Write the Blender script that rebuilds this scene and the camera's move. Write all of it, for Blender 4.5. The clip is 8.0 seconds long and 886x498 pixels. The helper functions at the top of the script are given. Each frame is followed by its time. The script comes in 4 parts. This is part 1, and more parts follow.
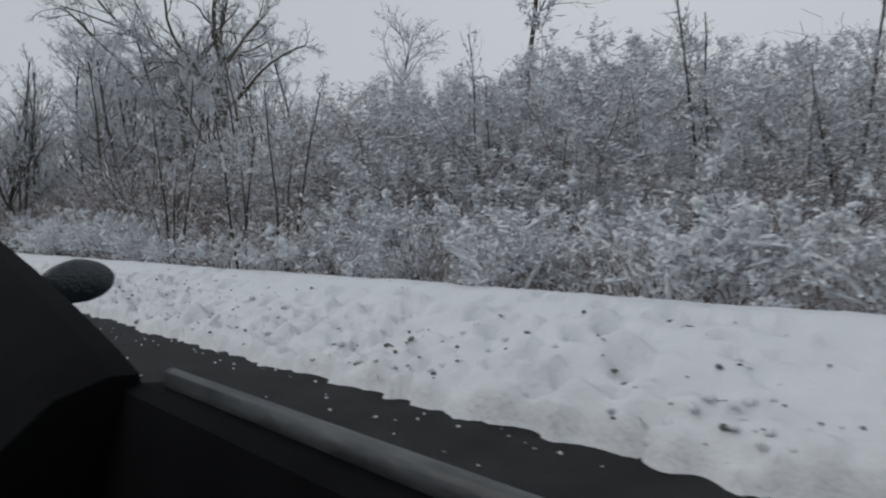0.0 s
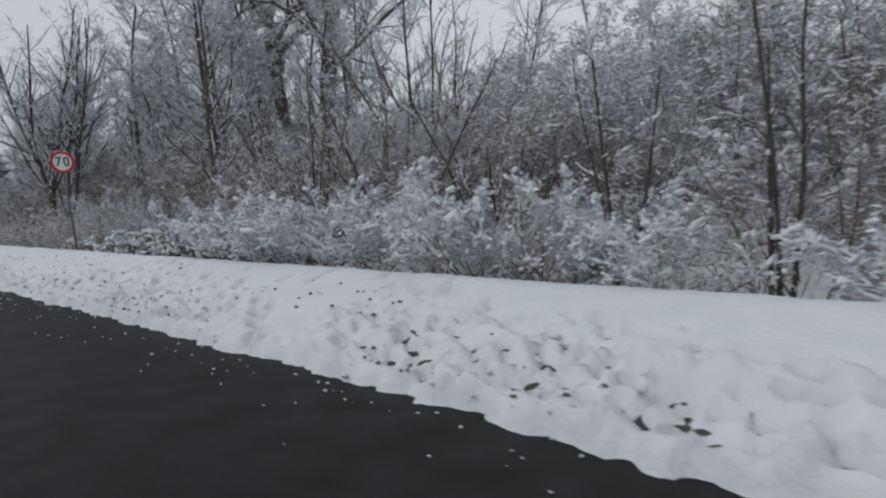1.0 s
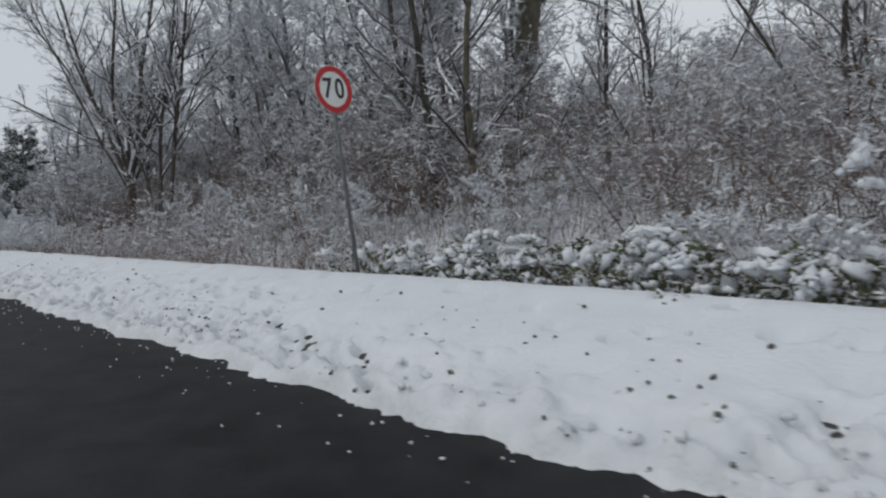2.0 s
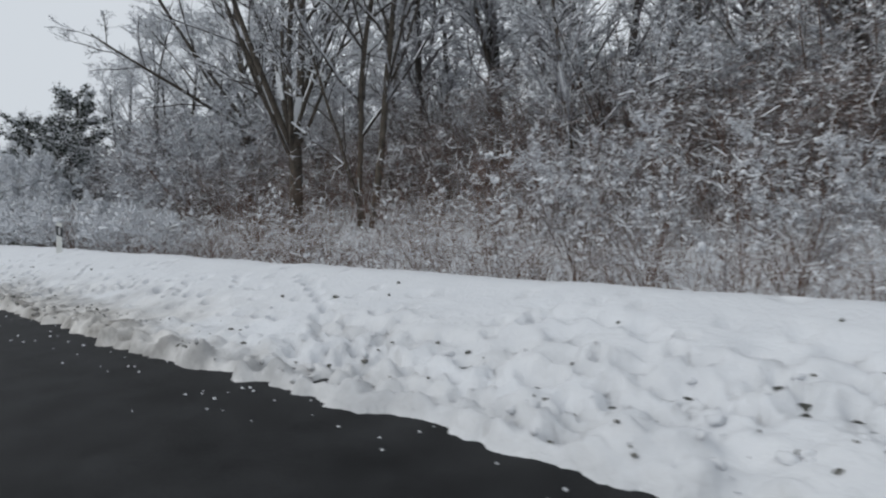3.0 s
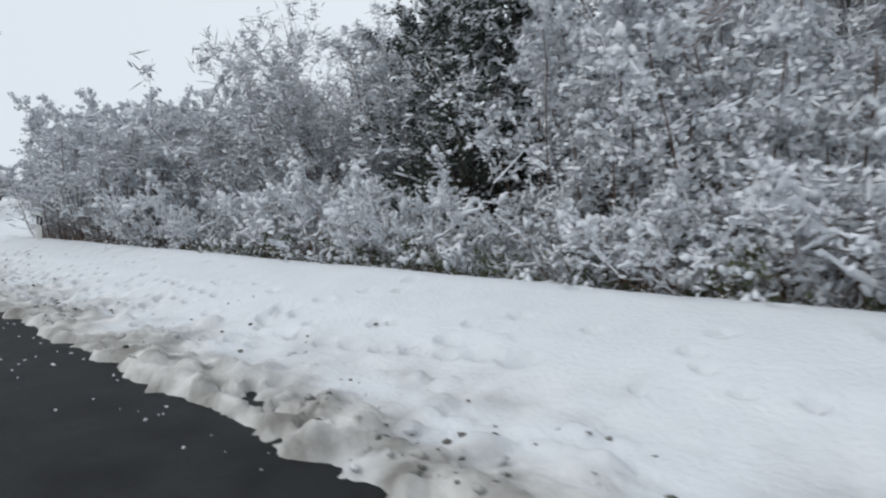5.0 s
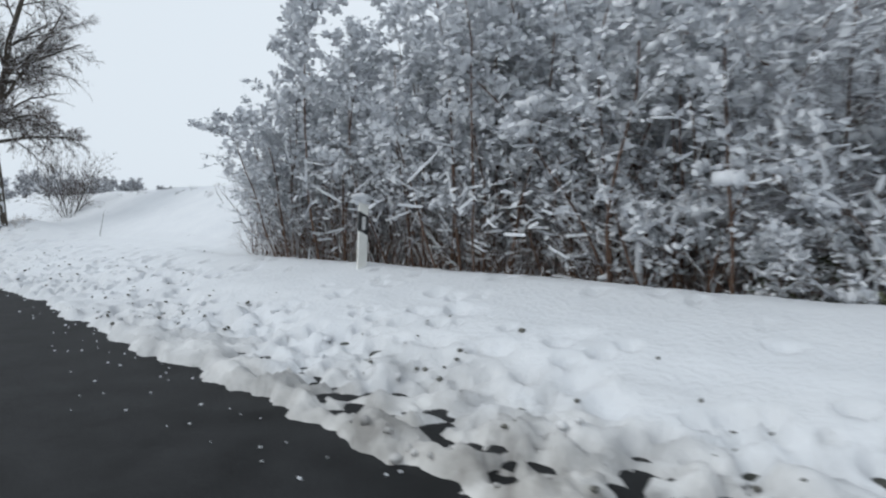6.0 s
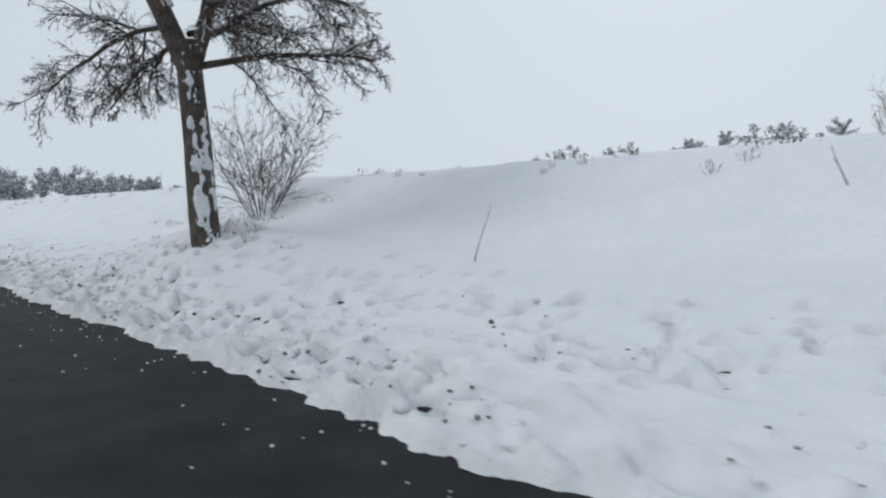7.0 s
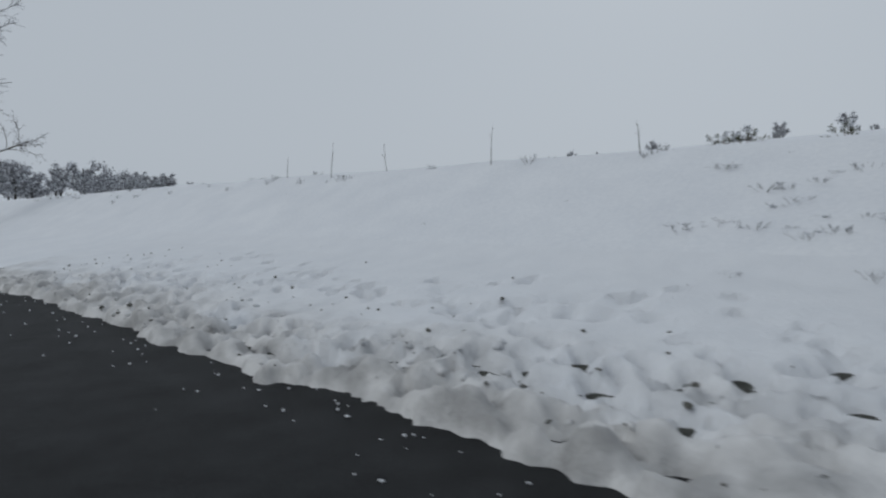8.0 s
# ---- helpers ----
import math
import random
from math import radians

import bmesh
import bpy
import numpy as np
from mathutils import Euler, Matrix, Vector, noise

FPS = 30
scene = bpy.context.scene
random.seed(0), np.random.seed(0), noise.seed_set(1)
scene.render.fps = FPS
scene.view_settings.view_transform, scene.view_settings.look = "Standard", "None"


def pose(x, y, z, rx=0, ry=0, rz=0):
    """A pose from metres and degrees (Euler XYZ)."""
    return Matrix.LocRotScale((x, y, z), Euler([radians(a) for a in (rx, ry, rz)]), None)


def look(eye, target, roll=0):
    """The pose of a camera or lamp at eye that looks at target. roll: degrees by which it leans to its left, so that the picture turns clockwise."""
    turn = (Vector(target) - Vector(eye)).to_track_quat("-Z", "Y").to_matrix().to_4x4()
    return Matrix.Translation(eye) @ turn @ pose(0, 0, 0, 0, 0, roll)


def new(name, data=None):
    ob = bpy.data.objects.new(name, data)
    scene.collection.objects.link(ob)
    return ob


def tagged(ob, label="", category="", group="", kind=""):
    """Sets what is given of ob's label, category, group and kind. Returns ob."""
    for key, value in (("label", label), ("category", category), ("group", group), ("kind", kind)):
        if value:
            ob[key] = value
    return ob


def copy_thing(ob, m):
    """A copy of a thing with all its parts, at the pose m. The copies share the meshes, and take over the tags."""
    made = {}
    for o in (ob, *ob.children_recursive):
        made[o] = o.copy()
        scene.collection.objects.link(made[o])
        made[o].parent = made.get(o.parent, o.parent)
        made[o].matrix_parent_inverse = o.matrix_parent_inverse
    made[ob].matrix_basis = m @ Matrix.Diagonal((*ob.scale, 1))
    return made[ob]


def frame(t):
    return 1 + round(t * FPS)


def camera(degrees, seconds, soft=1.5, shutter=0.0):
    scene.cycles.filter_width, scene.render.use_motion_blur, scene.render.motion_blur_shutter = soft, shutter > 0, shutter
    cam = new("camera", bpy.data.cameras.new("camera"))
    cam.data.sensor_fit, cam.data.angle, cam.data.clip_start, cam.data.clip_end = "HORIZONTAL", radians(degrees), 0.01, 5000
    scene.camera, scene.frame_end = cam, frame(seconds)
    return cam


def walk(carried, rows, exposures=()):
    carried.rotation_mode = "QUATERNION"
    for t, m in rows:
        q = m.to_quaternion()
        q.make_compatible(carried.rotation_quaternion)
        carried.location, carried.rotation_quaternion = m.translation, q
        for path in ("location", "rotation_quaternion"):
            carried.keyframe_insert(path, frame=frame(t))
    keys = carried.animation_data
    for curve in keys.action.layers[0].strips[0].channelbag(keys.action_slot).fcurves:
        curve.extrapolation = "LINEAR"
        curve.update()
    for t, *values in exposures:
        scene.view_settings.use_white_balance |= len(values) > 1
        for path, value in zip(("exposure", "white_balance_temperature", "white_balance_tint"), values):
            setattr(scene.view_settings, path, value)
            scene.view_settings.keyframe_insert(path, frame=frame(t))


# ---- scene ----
# Camera: carried in a car along a snowy country road, looking out to the right.
cam = camera(70.5, 8.0, soft=2.2, shutter=0.06)
PATH = [
    (0.0, pose(0.000, 0.000, 1.20, 87.63, 1.43, -45.43)),
    (0.5, pose(0.011, 6.281, 1.20, 87.30, 1.66, -45.68)),
    (1.0, pose(0.044, 12.552, 1.20, 86.84, 1.68, -45.89)),
    (1.5, pose(0.098, 18.807, 1.20, 87.25, 1.78, -46.09)),
    (2.0, pose(0.166, 25.044, 1.20, 87.19, 1.78, -46.23)),
    (2.5, pose(0.249, 31.267, 1.20, 87.03, 1.63, -46.50)),
    (3.0, pose(0.347, 37.495, 1.20, 86.71, 1.54, -46.75)),
    (3.5, pose(0.455, 43.758, 1.20, 86.67, 1.24, -47.02)),
    (4.0, pose(0.560, 50.100, 1.20, 86.94, 0.54, -47.08)),
    (4.5, pose(0.617, 56.558, 1.20, 87.07, 0.16, -45.96)),
    (5.0, pose(0.598, 63.109, 1.20, 86.70, 0.20, -45.17)),
    (5.5, pose(0.525, 69.710, 1.20, 86.41, 0.40, -44.63)),
    (6.0, pose(0.418, 76.340, 1.20, 86.32, 0.59, -44.34)),
    (6.5, pose(0.295, 83.002, 1.20, 86.35, 0.67, -44.46)),
    (7.0, pose(0.138, 89.705, 1.20, 86.29, 0.77, -44.09)),
    (7.5, pose(-0.080, 96.435, 1.20, 86.31, 0.94, -44.08)),
    (8.0, pose(-0.361, 103.170, 1.20, 86.09, 0.96, -44.20)),
]
walk(cam, PATH, exposures=[(0.0, -0.36, 6500, 8), (1.0, -0.24, 6500, 8), (2.2, -0.15, 6500, 8), (3.3, 0.1, 6500, 8), (4.0, 0.22, 6450, 8), (5.0, 0.27, 6400, 7), (6.5, 0.28, 6300, 6), (7.0, 0.04, 6300, 6), (7.5, -0.28, 6250, 6), (8.0, -0.5, 6250, 7)])

# ---- light: overcast winter sky ----
world = bpy.data.worlds.new("overcast")
scene.world = world
world.use_nodes = True
wn, wl = world.node_tree.nodes, world.node_tree.links
wn.clear()
sky = wn.new("ShaderNodeTexSky")
sky.sky_type, sky.sun_disc = "NISHITA", False
sky.sun_elevation, sky.sun_rotation = radians(42), radians(64)
sky.air_density, sky.dust_density = 1.0, 4.0
grey = wn.new("ShaderNodeHueSaturation")
grey.inputs["Saturation"].default_value = 0.15
cloud = wn.new("ShaderNodeMix")
cloud.data_type = "RGBA"
cloud.inputs[0].default_value = 0.94
cloud.inputs[7].default_value = (6.3, 6.7, 7.3, 1)
back = wn.new("ShaderNodeBackground")
back.inputs["Strength"].default_value = 0.1
wout = wn.new("ShaderNodeOutputWorld")
wl.new(sky.outputs[0], grey.inputs["Color"])
wl.new(grey.outputs[0], cloud.inputs[6])
wl.new(cloud.outputs[2], back.inputs["Color"])
wl.new(back.outputs[0], wout.inputs[0])
sun = new("sun", bpy.data.lights.new("sun", "SUN"))
sun.data.energy, sun.data.angle, sun.data.color = 0.8, radians(30), (1.0, 0.97, 0.93)
sun.matrix_world = look((-46, 22, 46), (0, 0, 0))


# ---- materials ----
def material(name, rough=0.8, **kw):
    m = bpy.data.materials.new(name)
    m.use_nodes = True
    b = m.node_tree.nodes["Principled BSDF"]
    b.inputs["Roughness"].default_value = rough
    for key, value in kw.items():
        b.inputs[key.replace("_", " ")].default_value = value
    return m, m.node_tree.nodes, m.node_tree.links, b


def noisy(name, dark, light, scale, rough=0.85, bump=0.3, fine=6.0, detail=6.0, distance=0.02):
    """A two-scale mottled surface with relief."""
    m, n, l, b = material(name, rough)
    co = n.new("ShaderNodeTexCoord")
    big, small = n.new("ShaderNodeTexNoise"), n.new("ShaderNodeTexNoise")
    big.inputs["Scale"].default_value, small.inputs["Scale"].default_value = scale, scale * fine
    big.inputs["Detail"].default_value = small.inputs["Detail"].default_value = detail
    mix = n.new("ShaderNodeMath")
    mix.operation = "ADD"
    ramp = n.new("ShaderNodeValToRGB")
    ramp.color_ramp.elements[0].color, ramp.color_ramp.elements[1].color = (*dark, 1), (*light, 1)
    half = n.new("ShaderNodeMath")
    half.operation = "MULTIPLY"
    half.inputs[1].default_value = 0.5
    ramp.color_ramp.elements[0].position, ramp.color_ramp.elements[1].position = 0.36, 0.64
    bm_ = n.new("ShaderNodeBump")
    bm_.inputs["Strength"].default_value, bm_.inputs["Distance"].default_value = bump, distance
    for t in (big, small):
        l.new(co.outputs["Object"], t.inputs["Vector"])
    l.new(big.outputs[0], mix.inputs[0])
    l.new(small.outputs[0], mix.inputs[1])
    l.new(mix.outputs[0], half.inputs[0])
    l.new(half.outputs[0], ramp.inputs[0])
    l.new(small.outputs[0], bm_.inputs["Height"])
    l.new(ramp.outputs[0], b.inputs["Base Color"])
    l.new(bm_.outputs[0], b.inputs["Normal"])
    return m


BARK = noisy("bark", (0.025, 0.021, 0.019), (0.095, 0.083, 0.072), 6, 0.95, 0.8, 5)
WEATHERED = noisy("weathered_bark", (0.028, 0.024, 0.020), (0.125, 0.105, 0.085), 5, 0.95, 0.9, 6)
MOSSY = noisy("mossy_bark", (0.05, 0.045, 0.035), (0.16, 0.14, 0.10), 5, 0.95, 0.8, 6)
TWIG = noisy("twig_bark", (0.045, 0.034, 0.030), (0.125, 0.095, 0.082), 3, 0.9, 0.2, 9)
STEM = noisy("brown_stem", (0.07, 0.040, 0.028), (0.20, 0.125, 0.088), 3, 0.9, 0.2, 9)
MAUVE = noisy("mauve_twigs", (0.125, 0.105, 0.100), (0.31, 0.265, 0.255), 3, 0.9, 0.1, 9)
STRAW = noisy("dry_grass", (0.22, 0.16, 0.11), (0.42, 0.33, 0.24), 4, 0.9, 0.1, 7)
NEEDLE = noisy("evergreen_leaf", (0.022, 0.030, 0.025), (0.065, 0.080, 0.060), 4, 0.7, 0.1, 8)
LEAF = noisy("hedge_leaf", (0.04, 0.05, 0.025), (0.12, 0.13, 0.06), 4, 0.6, 0.1, 8)
EARTH = noisy("wet_earth_and_grass", (0.026, 0.028, 0.024), (0.085, 0.086, 0.074), 13, 0.95, 0.8, 7)
# dark tone of small shaded pits, painted on lumps
PIT_DARK = noisy("dark_pit_colour", (0.05, 0.052, 0.045), (0.19, 0.185, 0.165), 14, 0.9, 0.4, 5)
# rime and frost, both paled further to put airlight haze into the twig colour
HAZED_RIME = noisy("hazed_rime_twigs", (0.085, 0.080, 0.085), (0.24, 0.225, 0.235), 2, 0.9, 0.1, 7)
HAZED_FROST = noisy("hazed_frost_twigs", (0.20, 0.205, 0.22), (0.40, 0.40, 0.425), 2, 0.9, 0.1, 5)
SNOW = noisy("fresh_snow", (0.64, 0.66, 0.695), (0.72, 0.735, 0.76), 1.3, 0.65, 0.4, 14, 8, 0.02)
ASPHALT = noisy("wet_asphalt", (0.006, 0.0065, 0.007), (0.026, 0.027, 0.029), 2.5, 0.65, 0.7, 40, 8, 0.006)
ASPHALT.node_tree.nodes["Principled BSDF"].inputs["Specular IOR Level"].default_value = 0.13
# black trim, darkened further: the cabin's shade is put into its colour
TRIM = noisy("shade_black_trim", (0.003, 0.003, 0.0035), (0.007, 0.007, 0.008), 5, 0.75, 0.15, 30, 6, 0.002)
# rubber lightened to carry the grey reflection along the sill
SEAL = noisy("reflection_grey_rubber", (0.03, 0.033, 0.036), (0.09, 0.095, 0.10), 12, 0.3, 0.3)
PAINT = noisy("dark_car_paint", (0.008, 0.010, 0.013), (0.014, 0.017, 0.022), 3, 0.2, 0.02)
TYRE = noisy("tyre_rubber", (0.012, 0.012, 0.012), (0.03, 0.03, 0.03), 12, 0.85, 0.4)
MIRROR = noisy("wet_mirror_shell", (0.010, 0.013, 0.016), (0.035, 0.045, 0.052), 9, 0.25, 0.3, 12)
TRIM.node_tree.nodes["Principled BSDF"].inputs["Specular IOR Level"].default_value = 0.04
WHITE = noisy("white_plastic", (0.66, 0.66, 0.62), (0.80, 0.80, 0.77), 8, 0.5, 0.05)
BLACK = noisy("black_plastic", (0.012, 0.012, 0.013), (0.03, 0.03, 0.032), 9, 0.55, 0.1)
STEEL = noisy("galvanised_steel", (0.22, 0.23, 0.24), (0.36, 0.37, 0.38), 12, 0.5, 0.1)
DULL_STEEL = noisy("dull_wet_steel", (0.07, 0.075, 0.08), (0.15, 0.155, 0.16), 12, 0.6, 0.1)
RED = noisy("red_sign_film", (0.42, 0.012, 0.016), (0.55, 0.02, 0.025), 6, 0.45, 0.02)
REFLECTOR = noisy("silver_reflector", (0.5, 0.5, 0.5), (0.7, 0.7, 0.7), 30, 0.25, 0.2)

# snow on the verge: clean above, brown with slush where traffic sprays it
VERGE_SNOW, vn, vl, vb = material("verge_snow", 0.6)
vco, vat = vn.new("ShaderNodeTexCoord"), vn.new("ShaderNodeAttribute")
vat.attribute_name = "slush"
v1, v2 = vn.new("ShaderNodeTexNoise"), vn.new("ShaderNodeTexNoise")
v1.inputs["Scale"].default_value, v2.inputs["Scale"].default_value = 3.0, 22.0
v1.inputs["Detail"].default_value = v2.inputs["Detail"].default_value = 8
vr, vs = vn.new("ShaderNodeValToRGB"), vn.new("ShaderNodeValToRGB")
vr.color_ramp.elements[0].color, vr.color_ramp.elements[1].color = (0.62, 0.64, 0.675, 1), (0.72, 0.735, 0.76, 1)
vs.color_ramp.elements[0].color, vs.color_ramp.elements[1].color = (0.20, 0.188, 0.172, 1), (0.62, 0.605, 0.585, 1)
vs.color_ramp.elements[0].position, vs.color_ramp.elements[1].position = 0.36, 0.64
vm, vbu = vn.new("ShaderNodeMix"), vn.new("ShaderNodeBump")
vm.data_type = "RGBA"
vbu.inputs["Strength"].default_value, vbu.inputs["Distance"].default_value = 0.6, 0.025
for tex in (v1, v2):
    vl.new(vco.outputs["Object"], tex.inputs["Vector"])
vl.new(v1.outputs[0], vr.inputs[0])
vl.new(v1.outputs[0], vs.inputs[0])
vl.new(vat.outputs["Fac"], vm.inputs[0])
vl.new(vr.outputs[0], vm.inputs[6])
vl.new(vs.outputs[0], vm.inputs[7])
vl.new(vm.outputs[2], vb.inputs["Base Color"])
vl.new(v2.outputs[0], vbu.inputs["Height"])
vl.new(vbu.outputs[0], vb.inputs["Normal"])


# ---- shape of the land ----
rng = np.random.default_rng(7)
ROAD_Y = np.array([-6.3, 0, 12.5, 25, 37.5, 43.8, 50.1, 56.6, 63.1, 69.7, 76.3, 83.0, 89.7, 96.4, 103.2])
ROAD_X = np.array([0.0, 0.0, 0.04, 0.17, 0.35, 0.455, 0.56, 0.617, 0.6, 0.525, 0.42, 0.295, 0.14, -0.08, -0.36])


def road_x(y):
    y = np.asarray(y, float)
    far = np.clip(y - 103.2, 0, 120)
    return np.interp(y, ROAD_Y, ROAD_X) - 0.045 * far - 0.0003 * far ** 2


def ease(a, b, x):
    t = np.clip((x - a) / (b - a), 0, 1)
    return t * t * (3 - 2 * t)


TABLES = {}


def lattice(x, y, seed):
    """Smooth value noise between 0 and 1 on a unit lattice."""
    if seed not in TABLES:
        TABLES[seed] = np.random.default_rng(seed).random((256, 256))
    table = TABLES[seed]
    i, j = np.floor(x).astype(int), np.floor(y).astype(int)
    u, v = x - i, y - j
    u, v = u * u * (3 - 2 * u), v * v * (3 - 2 * v)
    a, b = table[i % 256, j % 256], table[(i + 1) % 256, j % 256]
    c, d = table[i % 256, (j + 1) % 256], table[(i + 1) % 256, (j + 1) % 256]
    return (a * (1 - u) + b * u) * (1 - v) + (c * (1 - u) + d * u) * v


def lumps(x, y, seed, octaves=4):
    total, amp, norm = 0, 1.0, 0
    for k in range(octaves):
        total = total + amp * lattice(x * 2 ** k, y * 2 ** k, seed + k)
        norm += amp
        amp *= 0.5
    return total / norm


def snow_edge(y):
    """How far from the camera's line the snow meets the asphalt."""
    base = np.interp(y, [-6, 0, 10, 28, 40, 44, 50, 60, 74, 80, 86, 94, 100, 112],
                     [2.85, 2.8, 2.75, 2.5, 2.4, 2.05, 1.85, 1.6, 1.65, 1.9, 2.15, 2.15, 2.3, 2.4])
    return base + 0.30 * (lumps(y * 1.1, y * 0 + 3.3, 50) - 0.5) + 0.16 * (lumps(y * 5, y * 0 + 9.1, 60) - 0.5)


WOOD_L = [-900, -12, -5.2, -4.6, 2.0, 2.9, 3.6, 4.55, 4.85, 5.35, 6.2, 7.5, 9.3, 14, 20, 40, 160, 400, 1500]
WOOD_Z = [2, 0.5, 0.1, -0.03, -0.02, 0.10, 0.33, 0.55, 0.55, 0.26, 0.16, 0.32, 0.85, 1.9, 3.1, 6.3, 16, 20, 20]
BANK_L = [-900, -12, -5.2, -4.6, 2.0, 2.6, 4.3, 5.6, 6.9, 8.4, 10, 15, 30, 60, 160, 230, 400, 1500]
BANK_Z = [2, 0.5, 0.1, -0.03, -0.02, 0.07, 0.36, 0.55, 1.12, 1.92, 2.05, 2.4, 3.7, 6.5, 16.0, 21, 15, 10]


def land(lat, y):
    """Height of the snow surface, without its small lumps."""
    lat, y = np.asarray(lat, float), np.asarray(y, float)
    w = ease(82, 91, y + 0.25 * (lat - 6))
    far = ease(115, 260, y)
    bank = np.interp(lat, BANK_L, BANK_Z) * (1 - 0.3 * far)
    bank = bank + 0.58 * np.exp(-((y - 99.3) / 2.6) ** 2 - ((lat - 4.7) / 1.2) ** 2)
    return np.interp(lat, WOOD_L, WOOD_Z) * (1 - w) + bank * w


def sheet(name, lats, ys, z, mat, smooth=True, slush=None):
    """A grid over distance from the road and length along it."""
    nl, ny = len(lats), len(ys)
    L, Y = np.meshgrid(lats, ys)
    co = np.stack([road_x(Y) + L, Y, z], -1).reshape(-1, 3)
    idx = np.arange(nl * ny).reshape(ny, nl)
    quads = np.stack([idx[:-1, :-1], idx[:-1, 1:], idx[1:, 1:], idx[1:, :-1]], -1).reshape(-1, 4)
    me = bpy.data.meshes.new(name)
    me.vertices.add(len(co))
    me.vertices.foreach_set("co", co.ravel())
    me.loops.add(quads.size)
    me.loops.foreach_set("vertex_index", quads.ravel())
    me.polygons.add(len(quads))
    me.polygons.foreach_set("loop_start", np.arange(0, quads.size, 4))
    me.polygons.foreach_set("use_smooth", np.full(len(quads), smooth))
    if slush is not None:
        me.attributes.new("slush", "FLOAT", "POINT").data.foreach_set("value", slush.ravel().astype(np.float32))
    me.update()
    me.validate()
    me.materials.append(mat)
    return new(name, me)


def spread(a, b, n, power=2.5):
    return a + (b - a) * np.linspace(0, 1, n) ** power


# earth: one sheet to the horizon
gl = np.concatenate([-spread(5.5, 1500, 26)[::-1], np.arange(-5, 1, 0.5), np.arange(1, 5.5, 0.09), np.arange(5.5, 12, 0.5), spread(12, 1500, 34)])
gy = np.concatenate([-5 - spread(0, 900, 22)[::-1], np.arange(-4, 125, 0.25), spread(125, 1700, 30)])
GL, GY = np.meshgrid(gl, gy)
tagged(sheet("ground", gl, gy, land(GL, GY) - 0.10 - 0.05 * ease(0.16, 0.0, GL - snow_edge(GY)), EARTH), "dark wet earth and flattened grass under snow", "ground", kind="structure")

# asphalt
rl, ry = np.linspace(-4.4, 3.05, 12), np.concatenate([np.arange(-60, 140, 1.0), spread(140, 700, 30)])
RL, RY = np.meshgrid(rl, ry)
tagged(sheet("road", rl, ry, 0.0 - 0.012 * np.abs(RL + 0.8) / 3.7, ASPHALT), "dark wet asphalt country road cleared of snow", "road", kind="structure")

# verge snow, with lumps at its ploughed edge and pits down to the earth
vl_ = np.concatenate([np.arange(1.1, 4.0, 0.034), np.arange(4.0, 6.01, 0.08)])
vy_ = np.arange(-3.5, 118, 0.042)
VL, VY = np.meshgrid(vl_, vy_)
calm = ease(6.0, 5.6, VL)
edge = snow_edge(vy_)[:, None] + 0.2 * (lumps(VL * 6, VY * 6, 70, 3) - 0.5)
inside = VL - edge
verge = land(VL, VY)
ploughed = np.exp(-np.clip(inside - 0.25, 0, 9) / 0.55)
verge = np.maximum(verge, 0.05)
verge += calm * 0.055 * (lumps(VL * 0.9, VY * 0.9, 80) - 0.5) + calm * 0.022 * (lumps(VL * 4, VY * 4, 84) - 0.5)
field = ease(84, 92, VY)
verge += (0.20 + 0.05 * field) * ploughed * (lumps(VL * 3.6, VY * 3.6, 90, 4) - 0.42)
verge += field * 0.05 * ease(5.4, 3.8, VL) * (lumps(VL * 4, VY * 4, 94, 3) - 0.5)


hollow, heap = np.zeros_like(verge), np.zeros_like(verge)


def patch_of(py, pl, w):
    a, b = np.searchsorted(vy_, (py - w, py + w))
    c, d = np.searchsorted(vl_, (pl - w, pl + w))
    return slice(a, b), slice(c, d)


def pit(py, pl, ry_, rl_, depth, turn=0.0):
    """A hole pressed into the snow, with a slightly raised rim; a depth of 1 reaches the earth."""
    k = patch_of(py, pl, max(ry_, rl_) * 2.2)
    yy, ll = VY[k] - py, VL[k] - pl
    u, v = yy * math.cos(turn) + ll * math.sin(turn), -yy * math.sin(turn) + ll * math.cos(turn)
    q = (u / ry_) ** 2 + (v / rl_) ** 2
    hollow[k] = np.maximum(hollow[k], depth * np.exp(-q ** 1.4))
    heap[k] = np.maximum(heap[k], 0.022 * depth * np.exp(-((np.sqrt(q) - 1.55) / 0.4) ** 2))


def lump(py, pl, ry_, rl_, high):
    """A rounded lump of thrown snow, half sunk."""
    k = patch_of(py, pl, max(ry_, rl_) * 1.1)
    q = ((VY[k] - py) / ry_) ** 2 + ((VL[k] - pl) / rl_) ** 2
    heap[k] = np.maximum(heap[k], high * np.sqrt(np.clip(1 - q, 0, 1)))


def crowding(py, pl):
    return float(lattice(np.array(py * 0.6), np.array(pl * 1.1), 33))


# thrown lumps, thickest along the ploughed edge
for _ in range(5200):
    py = rng.uniform(-3, 116)
    pl = float(snow_edge(np.array(py))) + 0.08 + abs(rng.normal(0, 0.42 if py < 84 else 0.5))
    if pl > 4.6 or (crowding(py, pl) < 0.35 and rng.random() < 0.7):
        continue
    size = math.exp(rng.uniform(math.log(0.035), math.log(0.105)))
    lump(py, pl, size * rng.uniform(0.9, 1.6), size, size * rng.uniform(0.35, 0.85))
